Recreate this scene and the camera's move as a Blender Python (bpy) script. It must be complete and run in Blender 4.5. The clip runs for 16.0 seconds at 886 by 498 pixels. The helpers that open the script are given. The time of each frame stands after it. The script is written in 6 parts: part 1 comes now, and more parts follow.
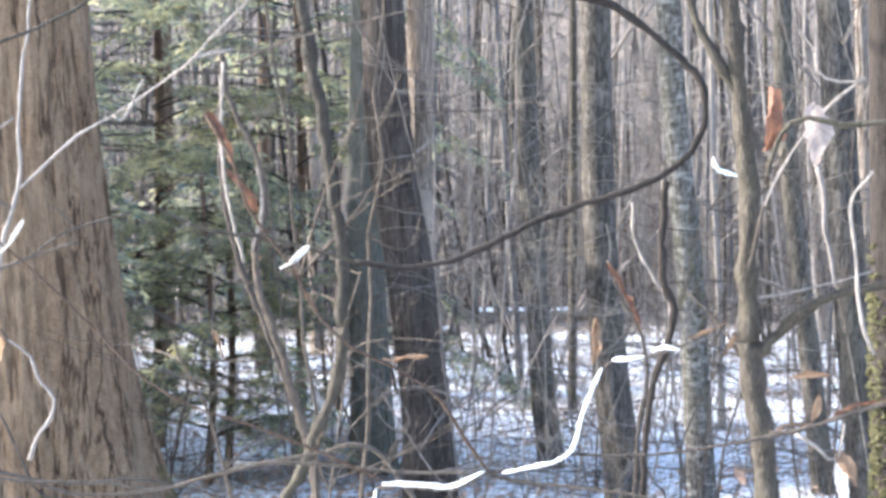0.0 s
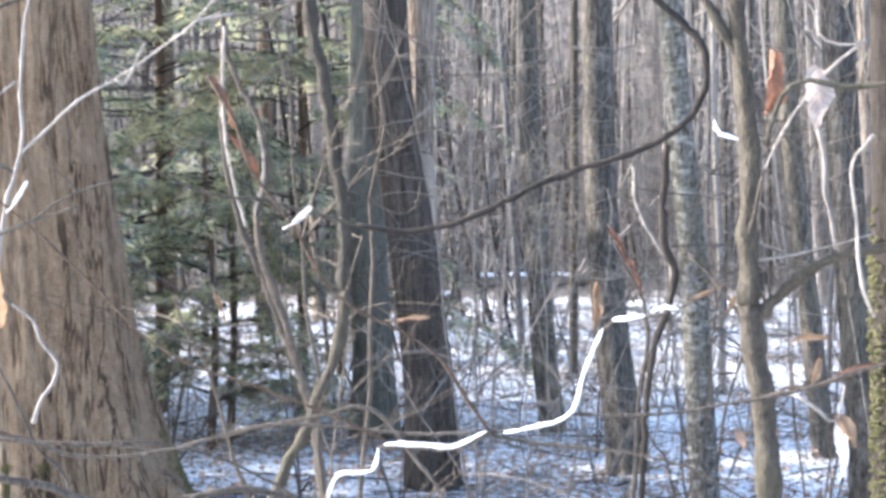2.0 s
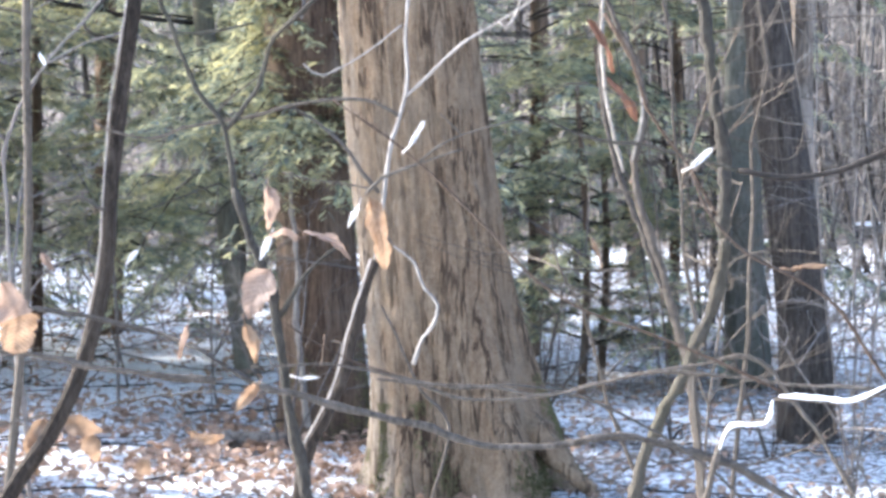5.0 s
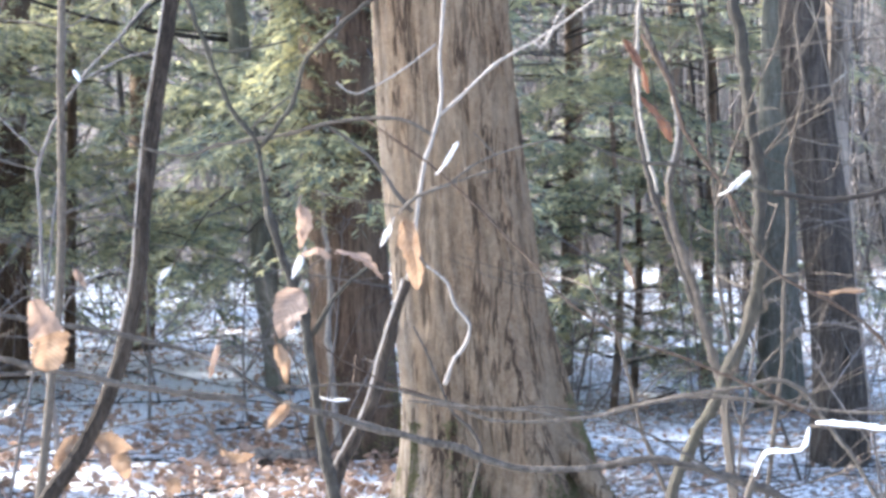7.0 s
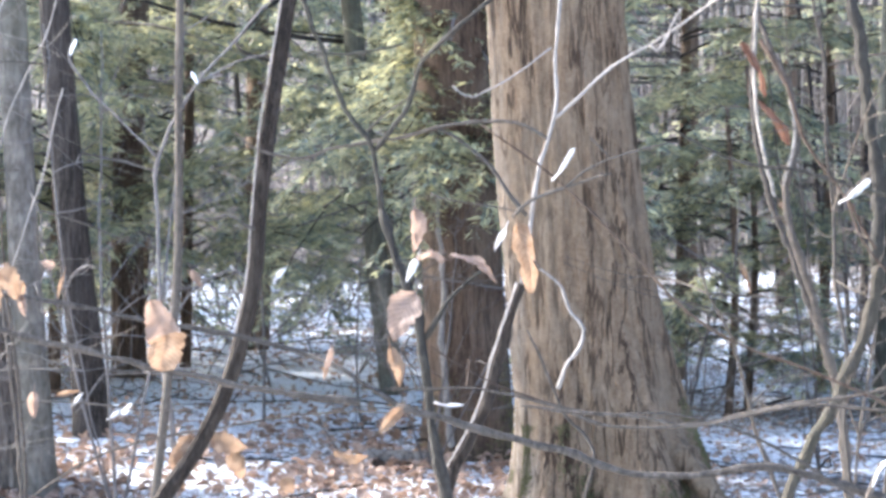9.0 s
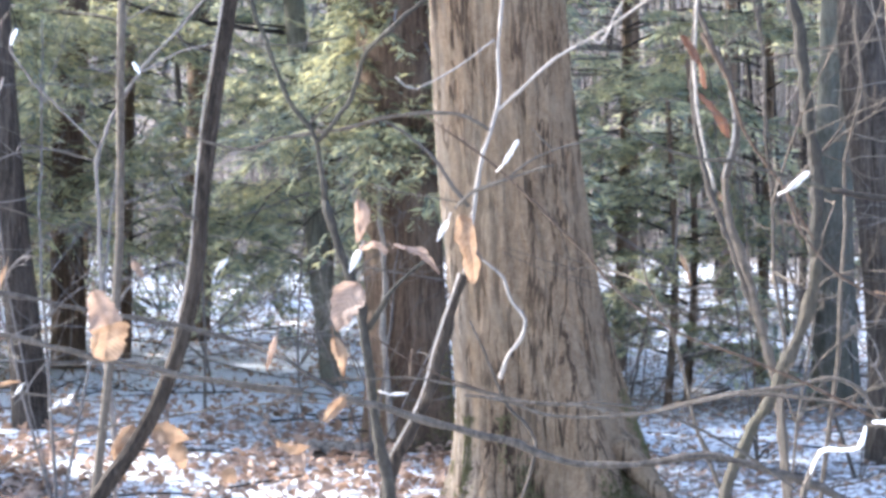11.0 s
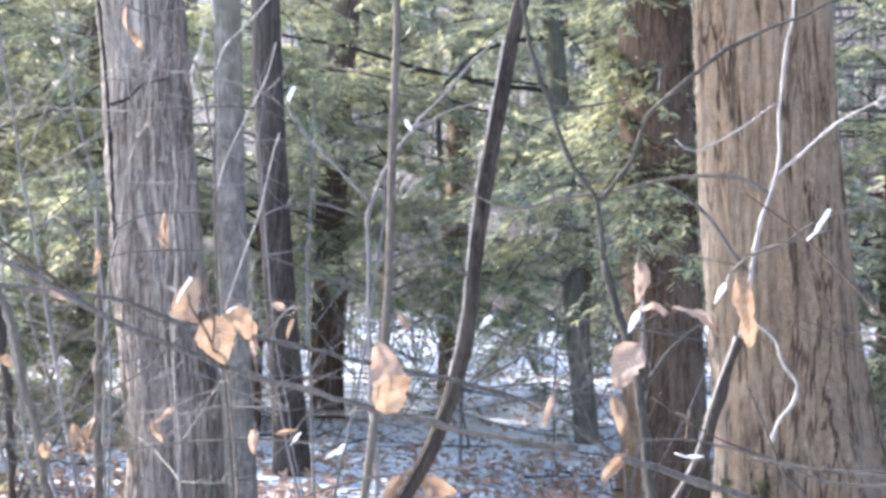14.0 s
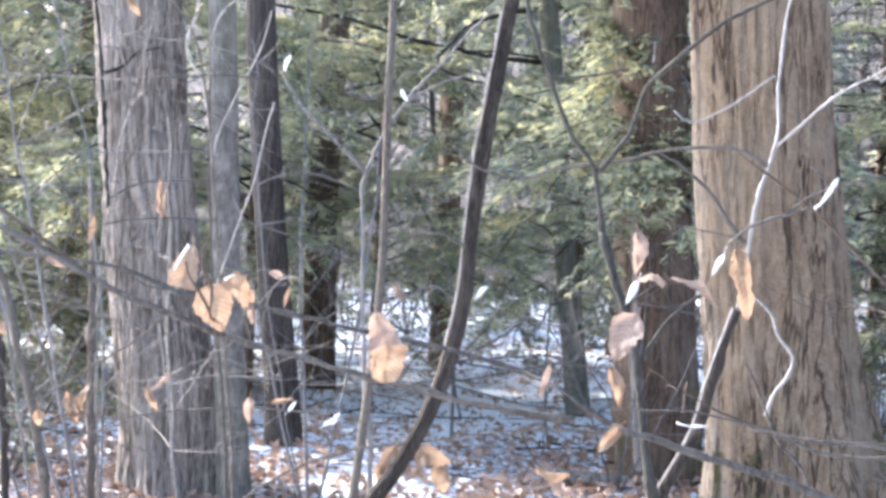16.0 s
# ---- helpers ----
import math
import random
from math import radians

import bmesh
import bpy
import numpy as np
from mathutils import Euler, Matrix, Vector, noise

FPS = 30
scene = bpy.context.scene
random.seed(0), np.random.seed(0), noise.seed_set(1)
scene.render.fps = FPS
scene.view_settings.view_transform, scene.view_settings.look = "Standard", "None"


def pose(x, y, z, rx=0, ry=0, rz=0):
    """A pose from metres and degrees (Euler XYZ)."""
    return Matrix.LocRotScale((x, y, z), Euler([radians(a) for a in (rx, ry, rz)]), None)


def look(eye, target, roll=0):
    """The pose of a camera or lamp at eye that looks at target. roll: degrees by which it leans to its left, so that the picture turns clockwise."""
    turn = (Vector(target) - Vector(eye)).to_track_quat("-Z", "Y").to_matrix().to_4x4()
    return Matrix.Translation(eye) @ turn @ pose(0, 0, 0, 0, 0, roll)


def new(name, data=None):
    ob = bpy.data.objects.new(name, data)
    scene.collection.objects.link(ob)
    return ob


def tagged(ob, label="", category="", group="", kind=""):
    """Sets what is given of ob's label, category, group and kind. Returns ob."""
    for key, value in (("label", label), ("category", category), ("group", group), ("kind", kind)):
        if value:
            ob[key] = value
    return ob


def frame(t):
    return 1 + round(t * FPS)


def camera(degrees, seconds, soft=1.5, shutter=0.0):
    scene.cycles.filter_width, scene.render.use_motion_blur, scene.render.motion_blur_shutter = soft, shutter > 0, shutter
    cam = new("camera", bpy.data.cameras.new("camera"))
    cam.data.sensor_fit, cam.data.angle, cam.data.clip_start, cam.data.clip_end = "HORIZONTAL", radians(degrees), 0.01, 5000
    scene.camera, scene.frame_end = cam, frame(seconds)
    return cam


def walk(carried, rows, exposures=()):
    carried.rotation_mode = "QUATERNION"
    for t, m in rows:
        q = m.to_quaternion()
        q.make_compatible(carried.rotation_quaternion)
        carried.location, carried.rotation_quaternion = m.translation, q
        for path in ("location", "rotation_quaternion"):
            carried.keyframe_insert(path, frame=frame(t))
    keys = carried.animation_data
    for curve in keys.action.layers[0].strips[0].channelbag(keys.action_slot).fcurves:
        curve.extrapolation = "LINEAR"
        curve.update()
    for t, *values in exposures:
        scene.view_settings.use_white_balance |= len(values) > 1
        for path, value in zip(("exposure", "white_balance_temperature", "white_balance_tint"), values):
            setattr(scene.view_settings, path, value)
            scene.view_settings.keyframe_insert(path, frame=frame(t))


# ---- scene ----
# Bare winter wood with old snow, hemlocks and beech saplings; the camera turns where it stands.

# ---- camera ----
cam = camera(26.0, 16.0, soft=3.4)
walk(cam, [
    (0, look((0.029, -0.023, 1.502), (2.157, 7.688, 1.483), -0.96)),
    (0.5, look((0.028, -0.029, 1.498), (2.121, 7.692, 1.534), -1.69)),
    (1, look((0.027, -0.031, 1.497), (2.056, 7.707, 1.505), -1.48)),
    (1.5, look((0.024, -0.029, 1.497), (2.106, 7.694, 1.346), -0.84)),
    (2, look((0.026, -0.032, 1.498), (2.146, 7.68, 1.335), -1.04)),
    (2.5, look((0.032, -0.041, 1.496), (2.156, 7.671, 1.379), -1.28)),
    (3, look((0.029, -0.037, 1.494), (1.686, 7.789, 1.399), -1.19)),
    (3.5, look((0.027, -0.013, 1.497), (1.153, 7.904, 1.278), -0.65)),
    (4, look((0.018, 0.011, 1.491), (0.735, 7.973, 1.19), -1.28)),
    (4.2, look((0.01, 0.014, 1.493), (0.651, 7.98, 1.141), -0.90)),
    (6.3, look((0.013, 0.031, 1.495), (0.58, 8.003, 1.129), -0.47)),
    (6.5, look((0.013, 0.036, 1.495), (0.442, 8.017, 1.144), -0.45)),
    (7, look((0.012, 0.037, 1.497), (0.485, 8.018, 1.211), -0.25)),
    (7.5, look((0.011, 0.037, 1.499), (0.437, 8.021, 1.23), 0.01)),
    (8, look((0.013, 0.039, 1.498), (0.134, 8.034, 1.257), -0.38)),
    (8.5, look((0.008, 0.045, 1.498), (-0.098, 8.04, 1.249), -0.03)),
    (9, look((0.011, 0.041, 1.501), (0.011, 8.036, 1.221), 0.00)),
    (9.5, look((0.008, 0.038, 1.499), (0.025, 8.032, 1.197), 0.01)),
    (10, look((0.007, 0.042, 1.5), (0.096, 8.034, 1.171), 0.01)),
    (10.2, look((0.006, 0.039, 1.501), (0.162, 8.031, 1.187), 0.29)),
    (12.3, look((0.009, 0.012, 1.499), (0.314, 7.999, 1.173), -0.05)),
    (12.5, look((0.008, 0.027, 1.502), (0.27, 8.015, 1.146), 0.00)),
    (13, look((-0.003, 0.012, 1.502), (0.045, 8.001, 1.078), 0.32)),
    (13.5, look((-0.029, -0.006, 1.51), (-0.384, 7.984, 1.34), 1.29)),
    (14, look((-0.042, -0.015, 1.506), (-0.839, 7.945, 1.414), 1.29)),
    (14.5, look((-0.037, -0.012, 1.505), (-1.245, 7.896, 1.53), 1.01)),
    (15, look((-0.035, -0.015, 1.504), (-1.318, 7.881, 1.521), 0.88)),
    (15.5, look((-0.045, -0.015, 1.504), (-1.089, 7.916, 1.457), 1.24)),
    (16, look((-0.055, -0.011, 1.501), (-0.811, 7.95, 1.294), 1.74)),
], exposures=((0, 2.88, 6250, 11), (3, 2.95, 6200, 11), (6, 3.0, 6080, 11), (10, 3.0, 6040, 12), (14, 3.02, 5960, 13), (16, 3.03, 5960, 13)))

# ---- daylight ----
SUN_AZ, SUN_EL = radians(-64), radians(30)
world = bpy.data.worlds.new("sky")
world.use_nodes = True
scene.world = world
sky = world.node_tree.nodes.new("ShaderNodeTexSky")
sky.sky_type, sky.sun_disc = "NISHITA", False
sky.sun_elevation, sky.sun_rotation = SUN_EL, SUN_AZ
world.node_tree.nodes["Background"].inputs["Strength"].default_value = 0.15
world.node_tree.links.new(sky.outputs[0], world.node_tree.nodes["Background"].inputs["Color"])
to_sun = Vector((math.sin(SUN_AZ) * math.cos(SUN_EL), math.cos(SUN_AZ) * math.cos(SUN_EL), math.sin(SUN_EL)))
sun = new("sun", bpy.data.lights.new("sun", "SUN"))
sun.data.energy, sun.data.angle, sun.data.color = 3.3, radians(1.0), (1.0, 0.96, 0.9)
sun.matrix_world = look(to_sun * 60, (0, 0, 0))

# ---- materials ----


def shader(name):
    m = bpy.data.materials.new(name)
    m.use_nodes = True
    nt = m.node_tree
    return m, nt, nt.nodes["Principled BSDF"]


def add(nt, kind, links=(), **values):
    n = nt.nodes.new(kind)
    for k, v in values.items():
        n.inputs[k.replace("_", " ")].default_value = v
    for key, src in links:
        nt.links.new(src, n.inputs[key])
    return n


def coords(nt, scale):
    tc = nt.nodes.new("ShaderNodeTexCoord")
    return add(nt, "ShaderNodeMapping", [("Vector", tc.outputs["Object"])], Scale=scale).outputs[0]


def ramp(nt, fac, stops):
    r = nt.nodes.new("ShaderNodeValToRGB")
    e = r.color_ramp.elements
    while len(e) < len(stops):
        e.new(0.5)
    for el, (p, c) in zip(e, stops):
        el.position, el.color = p, (*c, 1)
    nt.links.new(fac, r.inputs[0])
    return r.outputs[0]


def mixed(nt, fac, a, b, mode="MIX"):
    n = nt.nodes.new("ShaderNodeMix")
    n.data_type, n.blend_type = "RGBA", mode
    for key, v in ((0, fac), (6, a), (7, b)):
        if hasattr(v, "is_linked"):
            nt.links.new(v, n.inputs[key])
        else:
            n.inputs[key].default_value = v if key == 0 else (*v, 1)
    return n.outputs[2]


def bark_mat(name, dark, mid, light, size=30, stretch=0.12, bump=0.012, lichen=None, rough=0.9, crack=0.0):
    """Bark: long streaks, fine grain and blotches, with a bump of its own."""
    m, nt, b = shader(name)
    streak = add(nt, "ShaderNodeTexNoise", [("Vector", coords(nt, (size, size, size * stretch)))], Scale=1.0, Detail=6.0, Roughness=0.65)
    grain = add(nt, "ShaderNodeTexNoise", [("Vector", coords(nt, (size * 4, size * 4, size * 1.2)))], Scale=1.0, Detail=4.0)
    blotch = add(nt, "ShaderNodeTexNoise", [("Vector", coords(nt, (3.5, 3.5, 1.6)))], Scale=1.0, Detail=5.0)
    col = ramp(nt, streak.outputs[0], [(0.36, dark), (0.5, mid), (0.64, light)])
    col = mixed(nt, 0.35, col, ramp(nt, grain.outputs[0], [(0.4, dark), (0.6, light)]))
    col = mixed(nt, ramp(nt, blotch.outputs[0], [(0.45, (0, 0, 0)), (0.7, (0.6, 0.6, 0.6))]), col, lichen or light)
    if crack:
        line = add(nt, "ShaderNodeTexNoise", [("Vector", coords(nt, (size * 1.5, size * 1.5, size * stretch * 0.8)))], Scale=1.0, Detail=3.0, Distortion=0.2)
        off = add(nt, "ShaderNodeMath", [(0, line.outputs[0])])
        off.operation, off.inputs[1].default_value = "SUBTRACT", 0.5
        gap = add(nt, "ShaderNodeMath", [(0, off.outputs[0])])
        gap.operation = "ABSOLUTE"
        col = mixed(nt, ramp(nt, gap.outputs[0], [(0.0, (crack, crack, crack)), (0.008, (crack, crack, crack)), (0.05, (0, 0, 0))]), col, tuple(v * 0.45 for v in dark))
    info = nt.nodes.new("ShaderNodeObjectInfo")
    vary = ramp(nt, info.outputs["Random"], [(0.0, (0.78, 0.78, 0.8)), (1.0, (1.15, 1.1, 1.05))])
    col = mixed(nt, 1.0, col, vary, "MULTIPLY")
    nt.links.new(col, b.inputs["Base Color"])
    b.inputs["Roughness"].default_value = rough
    b.inputs["Specular IOR Level"].default_value = 0.15
    height = add(nt, "ShaderNodeMath", [(0, streak.outputs[0]), (1, grain.outputs[0])])
    bp = add(nt, "ShaderNodeBump", [("Height", height.outputs[0])], Strength=0.8, Distance=bump)
    nt.links.new(bp.outputs[0], b.inputs["Normal"])
    return m


def plated_mat(name):
    """Old maple bark: broad low plates, sparse dark furrows, short flecks, and a grey western face."""
    m, nt, b = shader(name)
    plate = add(nt, "ShaderNodeTexNoise", [("Vector", coords(nt, (13, 13, 1.7)))], Scale=1.0, Detail=5.0, Roughness=0.6, Distortion=0.3)
    fleck = add(nt, "ShaderNodeTexNoise", [("Vector", coords(nt, (44, 44, 15)))], Scale=1.0, Detail=7.0, Roughness=0.75, Distortion=0.4)
    fine = add(nt, "ShaderNodeTexNoise", [("Vector", coords(nt, (120, 120, 85)))], Scale=1.0, Detail=3.0)
    blotch = add(nt, "ShaderNodeTexNoise", [("Vector", coords(nt, (4, 4, 2.4)))], Scale=1.0, Detail=5.0)
    col = ramp(nt, plate.outputs[0], [(0.34, (0.087, 0.053, 0.032)), (0.48, (0.206, 0.133, 0.080)), (0.66, (0.327, 0.223, 0.139))])
    col = mixed(nt, 0.55, col, ramp(nt, fleck.outputs[0], [(0.36, (0.089, 0.053, 0.032)), (0.5, (0.200, 0.129, 0.077)), (0.66, (0.327, 0.227, 0.146))]))
    col = mixed(nt, 0.28, col, ramp(nt, fine.outputs[0], [(0.35, (0.063, 0.041, 0.026)), (0.65, (0.349, 0.251, 0.163))]))
    col = mixed(nt, ramp(nt, blotch.outputs[0], [(0.5, (0, 0, 0)), (0.68, (0.55, 0.55, 0.55))]), col, (0.248, 0.183, 0.124))
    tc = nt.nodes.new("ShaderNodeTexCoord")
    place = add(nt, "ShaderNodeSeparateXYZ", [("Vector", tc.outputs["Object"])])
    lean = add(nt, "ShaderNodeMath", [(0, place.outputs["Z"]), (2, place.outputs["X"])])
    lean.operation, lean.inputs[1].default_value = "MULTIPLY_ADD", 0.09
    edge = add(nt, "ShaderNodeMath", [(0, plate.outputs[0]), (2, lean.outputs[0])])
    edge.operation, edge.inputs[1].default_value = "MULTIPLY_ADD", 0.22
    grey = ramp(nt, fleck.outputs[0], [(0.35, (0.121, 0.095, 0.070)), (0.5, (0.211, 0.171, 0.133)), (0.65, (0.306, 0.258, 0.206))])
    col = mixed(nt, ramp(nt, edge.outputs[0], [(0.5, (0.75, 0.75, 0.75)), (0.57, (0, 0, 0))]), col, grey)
    line = add(nt, "ShaderNodeTexNoise", [("Vector", coords(nt, (10, 10, 1.1)))], Scale=1.0, Detail=4.0, Roughness=0.6, Distortion=0.25)
    off = add(nt, "ShaderNodeMath", [(0, line.outputs[0])])
    off.operation, off.inputs[1].default_value = "SUBTRACT", 0.5
    gap = add(nt, "ShaderNodeMath", [(0, off.outputs[0])])
    gap.operation = "ABSOLUTE"
    split = ramp(nt, gap.outputs[0], [(0.0, (0.95, 0.95, 0.95)), (0.012, (0.85, 0.85, 0.85)), (0.034, (0, 0, 0))])
    here = ramp(nt, blotch.outputs[0], [(0.42, (1, 1, 1)), (0.6, (0.5, 0.5, 0.5))])
    col = mixed(nt, mixed(nt, 1.0, split, here, "MULTIPLY"), col, (0.031, 0.018, 0.011))
    nt.links.new(col, b.inputs["Base Color"])
    b.inputs["Roughness"].default_value = 0.9
    b.inputs["Specular IOR Level"].default_value = 0.15
    height = add(nt, "ShaderNodeMath", [(0, plate.outputs[0]), (1, fleck.outputs[0])])
    bp = add(nt, "ShaderNodeBump", [("Height", height.outputs[0])], Strength=0.8, Distance=0.02)
    nt.links.new(bp.outputs[0], b.inputs["Normal"])
    return m


def leaf_mat(name, a, b_col, glow=0.45, vein=True):
    """Dry leaf that lets light through, blotched, with pale ribs."""
    m, nt, b = shader(name)
    n1 = add(nt, "ShaderNodeTexNoise", [("Vector", coords(nt, (40, 40, 40)))], Scale=1.0, Detail=5.0)
    n2 = add(nt, "ShaderNodeTexNoise", [("Vector", coords(nt, (260, 260, 260)))], Scale=1.0, Detail=3.0)
    col = ramp(nt, n1.outputs[0], [(0.3, a), (0.7, b_col)])
    col = mixed(nt, 0.25, col, ramp(nt, n2.outputs[0], [(0.3, tuple(v * 0.5 for v in a)), (0.7, b_col)]))
    if vein:
        au, av = nt.nodes.new("ShaderNodeAttribute"), nt.nodes.new("ShaderNodeAttribute")
        au.attribute_name, av.attribute_name = "blade_u", "blade_s"
        w = add(nt, "ShaderNodeMath", [(0, av.outputs["Fac"]), (2, au.outputs["Fac"])])
        w.operation, w.inputs[1].default_value = "MULTIPLY_ADD", -0.22
        w2 = add(nt, "ShaderNodeMath", [(0, w.outputs[0])])
        w2.operation, w2.inputs[1].default_value = "MULTIPLY", 62.0
        w3 = add(nt, "ShaderNodeMath", [(0, w2.outputs[0])])
        w3.operation = "SINE"
        col = mixed(nt, ramp(nt, w3.outputs[0], [(0.55, (0, 0, 0)), (1.0, (0.38, 0.38, 0.38))]), col, tuple(v * 0.42 for v in a))
    geo = nt.nodes.new("ShaderNodeNewGeometry")
    col = mixed(nt, 1.0, col, ramp(nt, geo.outputs["Random Per Island"], [(0, (0.7, 0.66, 0.64)), (1, (1.15, 1.12, 1.1))]), "MULTIPLY")
    nt.links.new(col, b.inputs["Base Color"])
    b.inputs["Roughness"].default_value = 0.7
    tr = add(nt, "ShaderNodeBsdfTranslucent", [("Color", col)])
    mx = add(nt, "ShaderNodeMixShader", [(1, b.outputs[0]), (2, tr.outputs[0])], Fac=glow)
    nt.links.new(mx.outputs[0], nt.nodes["Material Output"].inputs[0])
    bp = add(nt, "ShaderNodeBump", [("Height", n2.outputs[0])], Strength=0.4, Distance=0.002)
    nt.links.new(bp.outputs[0], b.inputs["Normal"])
    return m


def needle_mat(name, dark, light):
    m, nt, b = shader(name)
    geo = nt.nodes.new("ShaderNodeNewGeometry")
    n = add(nt, "ShaderNodeTexNoise", [("Vector", coords(nt, (1.3, 1.3, 1.3)))], Scale=1.0, Detail=3.0)
    s = add(nt, "ShaderNodeMath", [(0, geo.outputs["Random Per Island"]), (1, n.outputs[0])])
    s.operation = "MULTIPLY"
    col = ramp(nt, s.outputs[0], [(0.06, dark), (0.5, light)])
    nt.links.new(col, b.inputs["Base Color"])
    b.inputs["Roughness"].default_value = 0.5
    tr = add(nt, "ShaderNodeBsdfTranslucent", [("Color", col)])
    mx = add(nt, "ShaderNodeMixShader", [(1, b.outputs[0]), (2, tr.outputs[0])], Fac=0.5)
    nt.links.new(mx.outputs[0], nt.nodes["Material Output"].inputs[0])
    return m


def snow_mat(name):
    m, nt, b = shader(name)
    n = add(nt, "ShaderNodeTexNoise", [("Vector", coords(nt, (90, 90, 90)))], Scale=1.0, Detail=6.0)
    nt.links.new(ramp(nt, n.outputs[0], [(0.3, (0.74, 0.76, 0.8)), (0.6, (0.9, 0.91, 0.92))]), b.inputs["Base Color"])
    b.inputs["Roughness"].default_value = 0.6
    b.inputs["Subsurface Weight"].default_value = 0.15
    b.inputs["Subsurface Radius"].default_value = (0.02, 0.02, 0.02)
    bp = add(nt, "ShaderNodeBump", [("Height", n.outputs[0])], Strength=0.5, Distance=0.01)
    nt.links.new(bp.outputs[0], b.inputs["Normal"])
    return m


def ground_mat():
    """Old thin snow with litter melting through; bare litter on the slope behind."""
    m, nt, b = shader("forest_floor")
    big = add(nt, "ShaderNodeTexNoise", [("Vector", coords(nt, (0.5, 0.5, 0.5)))], Scale=1.0, Detail=4.0)
    small = add(nt, "ShaderNodeTexNoise", [("Vector", coords(nt, (21, 21, 21)))], Scale=1.0, Detail=8.0, Roughness=0.7)
    fleck = add(nt, "ShaderNodeTexVoronoi", [("Vector", coords(nt, (24, 24, 24)))], Scale=1.0)
    litter = ramp(nt, fleck.outputs["Color"], [(0.1, (0.05, 0.039, 0.03)), (0.5, (0.12, 0.09, 0.068)), (0.9, (0.22, 0.165, 0.125))])
    snow = ramp(nt, small.outputs[0], [(0.3, (0.62, 0.63, 0.65)), (0.7, (0.84, 0.845, 0.855))])
    att = nt.nodes.new("ShaderNodeAttribute")
    att.attribute_name = "snow_cover"
    mask = add(nt, "ShaderNodeMath", [(0, big.outputs[0]), (2, small.outputs[0])])
    mask.operation = "MULTIPLY_ADD"
    mask.inputs[1].default_value = 0.4
    mask2 = add(nt, "ShaderNodeMath", [(0, mask.outputs[0]), (1, att.outputs["Fac"])])
    sh = add(nt, "ShaderNodeMath", [(0, mask2.outputs[0])])
    sh.operation = "MULTIPLY"
    sh.inputs[1].default_value = 0.5
    fac = ramp(nt, sh.outputs[0], [(0.585, (0, 0, 0)), (0.61, (1, 1, 1))])
    nt.links.new(mixed(nt, fac, litter, snow), b.inputs["Base Color"])
    b.inputs["Roughness"].default_value = 0.85
    bp = add(nt, "ShaderNodeBump", [("Height", small.outputs[0])], Strength=0.7, Distance=0.05)
    nt.links.new(bp.outputs[0], b.inputs["Normal"])
    return m


MAPLE = plated_mat("furrowed_brown_bark")
GREYBARK = bark_mat("grey_ridged_bark", (0.085, 0.066, 0.052), (0.205, 0.165, 0.132), (0.335, 0.280, 0.228), 17, 0.1, 0.015, (0.315, 0.272, 0.235), crack=0.7)
REDBARK = bark_mat("red_brown_bark", (0.056, 0.035, 0.024), (0.120, 0.078, 0.052), (0.198, 0.136, 0.093), 28, 0.1, 0.012, (0.210, 0.164, 0.119), crack=0.6)
DARKBARK = bark_mat("dark_wet_bark", (0.012, 0.010, 0.008), (0.026, 0.021, 0.018), (0.050, 0.041, 0.034), 60, 0.15, 0.006)
SMOOTH = bark_mat("smooth_grey_bark", (0.033, 0.029, 0.023), (0.061, 0.052, 0.042), (0.090, 0.077, 0.062), 60, 0.5, 0.014, (0.080, 0.077, 0.052))
POLE = bark_mat("pale_beech_bark", (0.072, 0.062, 0.050), (0.135, 0.118, 0.096), (0.235, 0.205, 0.170), 14, 0.7, 0.003, (0.128, 0.121, 0.079))
GREENISH = bark_mat("algae_green_bark", (0.07, 0.066, 0.05), (0.13, 0.122, 0.097), (0.2, 0.187, 0.155), 40, 0.15, 0.008, (0.16, 0.158, 0.118), crack=0.4)
TWIG = bark_mat("twig_bark", (0.042, 0.034, 0.027), (0.082, 0.067, 0.053), (0.147, 0.122, 0.101), 90, 0.5, 0.009, (0.134, 0.115, 0.094))
# pale dead bark, also twigs with sunlight painted in as a pale colour
PALETWIG = bark_mat("pale_and_sunlit_twig_bark", (0.181, 0.158, 0.131), (0.304, 0.267, 0.228), (0.413, 0.365, 0.322), 90, 0.5, 0.009)
RUST = bark_mat("rusty_twig_bark", (0.038, 0.025, 0.018), (0.072, 0.044, 0.029), (0.115, 0.083, 0.061), 110, 0.35, 0.004)
FARBARK = bark_mat("far_wood_bark", (0.063, 0.055, 0.050), (0.116, 0.105, 0.097), (0.184, 0.171, 0.161), 20, 0.08, 0.01, crack=0.5)
BRUSH = bark_mat("brush_bark", (0.073, 0.061, 0.053), (0.135, 0.117, 0.107), (0.213, 0.193, 0.177), 90, 0.2, 0.002)
BROWNBARK = bark_mat("dark_brown_bark", (0.025, 0.021, 0.017), (0.062, 0.049, 0.040), (0.117, 0.096, 0.080), 30, 0.1, 0.012, (0.095, 0.080, 0.070), crack=0.6)
BIRCH = bark_mat("spotted_birch_bark", (0.018, 0.016, 0.014), (0.05, 0.045, 0.038), (0.3, 0.285, 0.26), 17, 2.4, 0.006, (0.09, 0.085, 0.06))
TANTWIG = bark_mat("weathered_twig_bark", (0.08, 0.068, 0.055), (0.17, 0.148, 0.122), (0.3, 0.268, 0.23), 90, 0.5, 0.006)
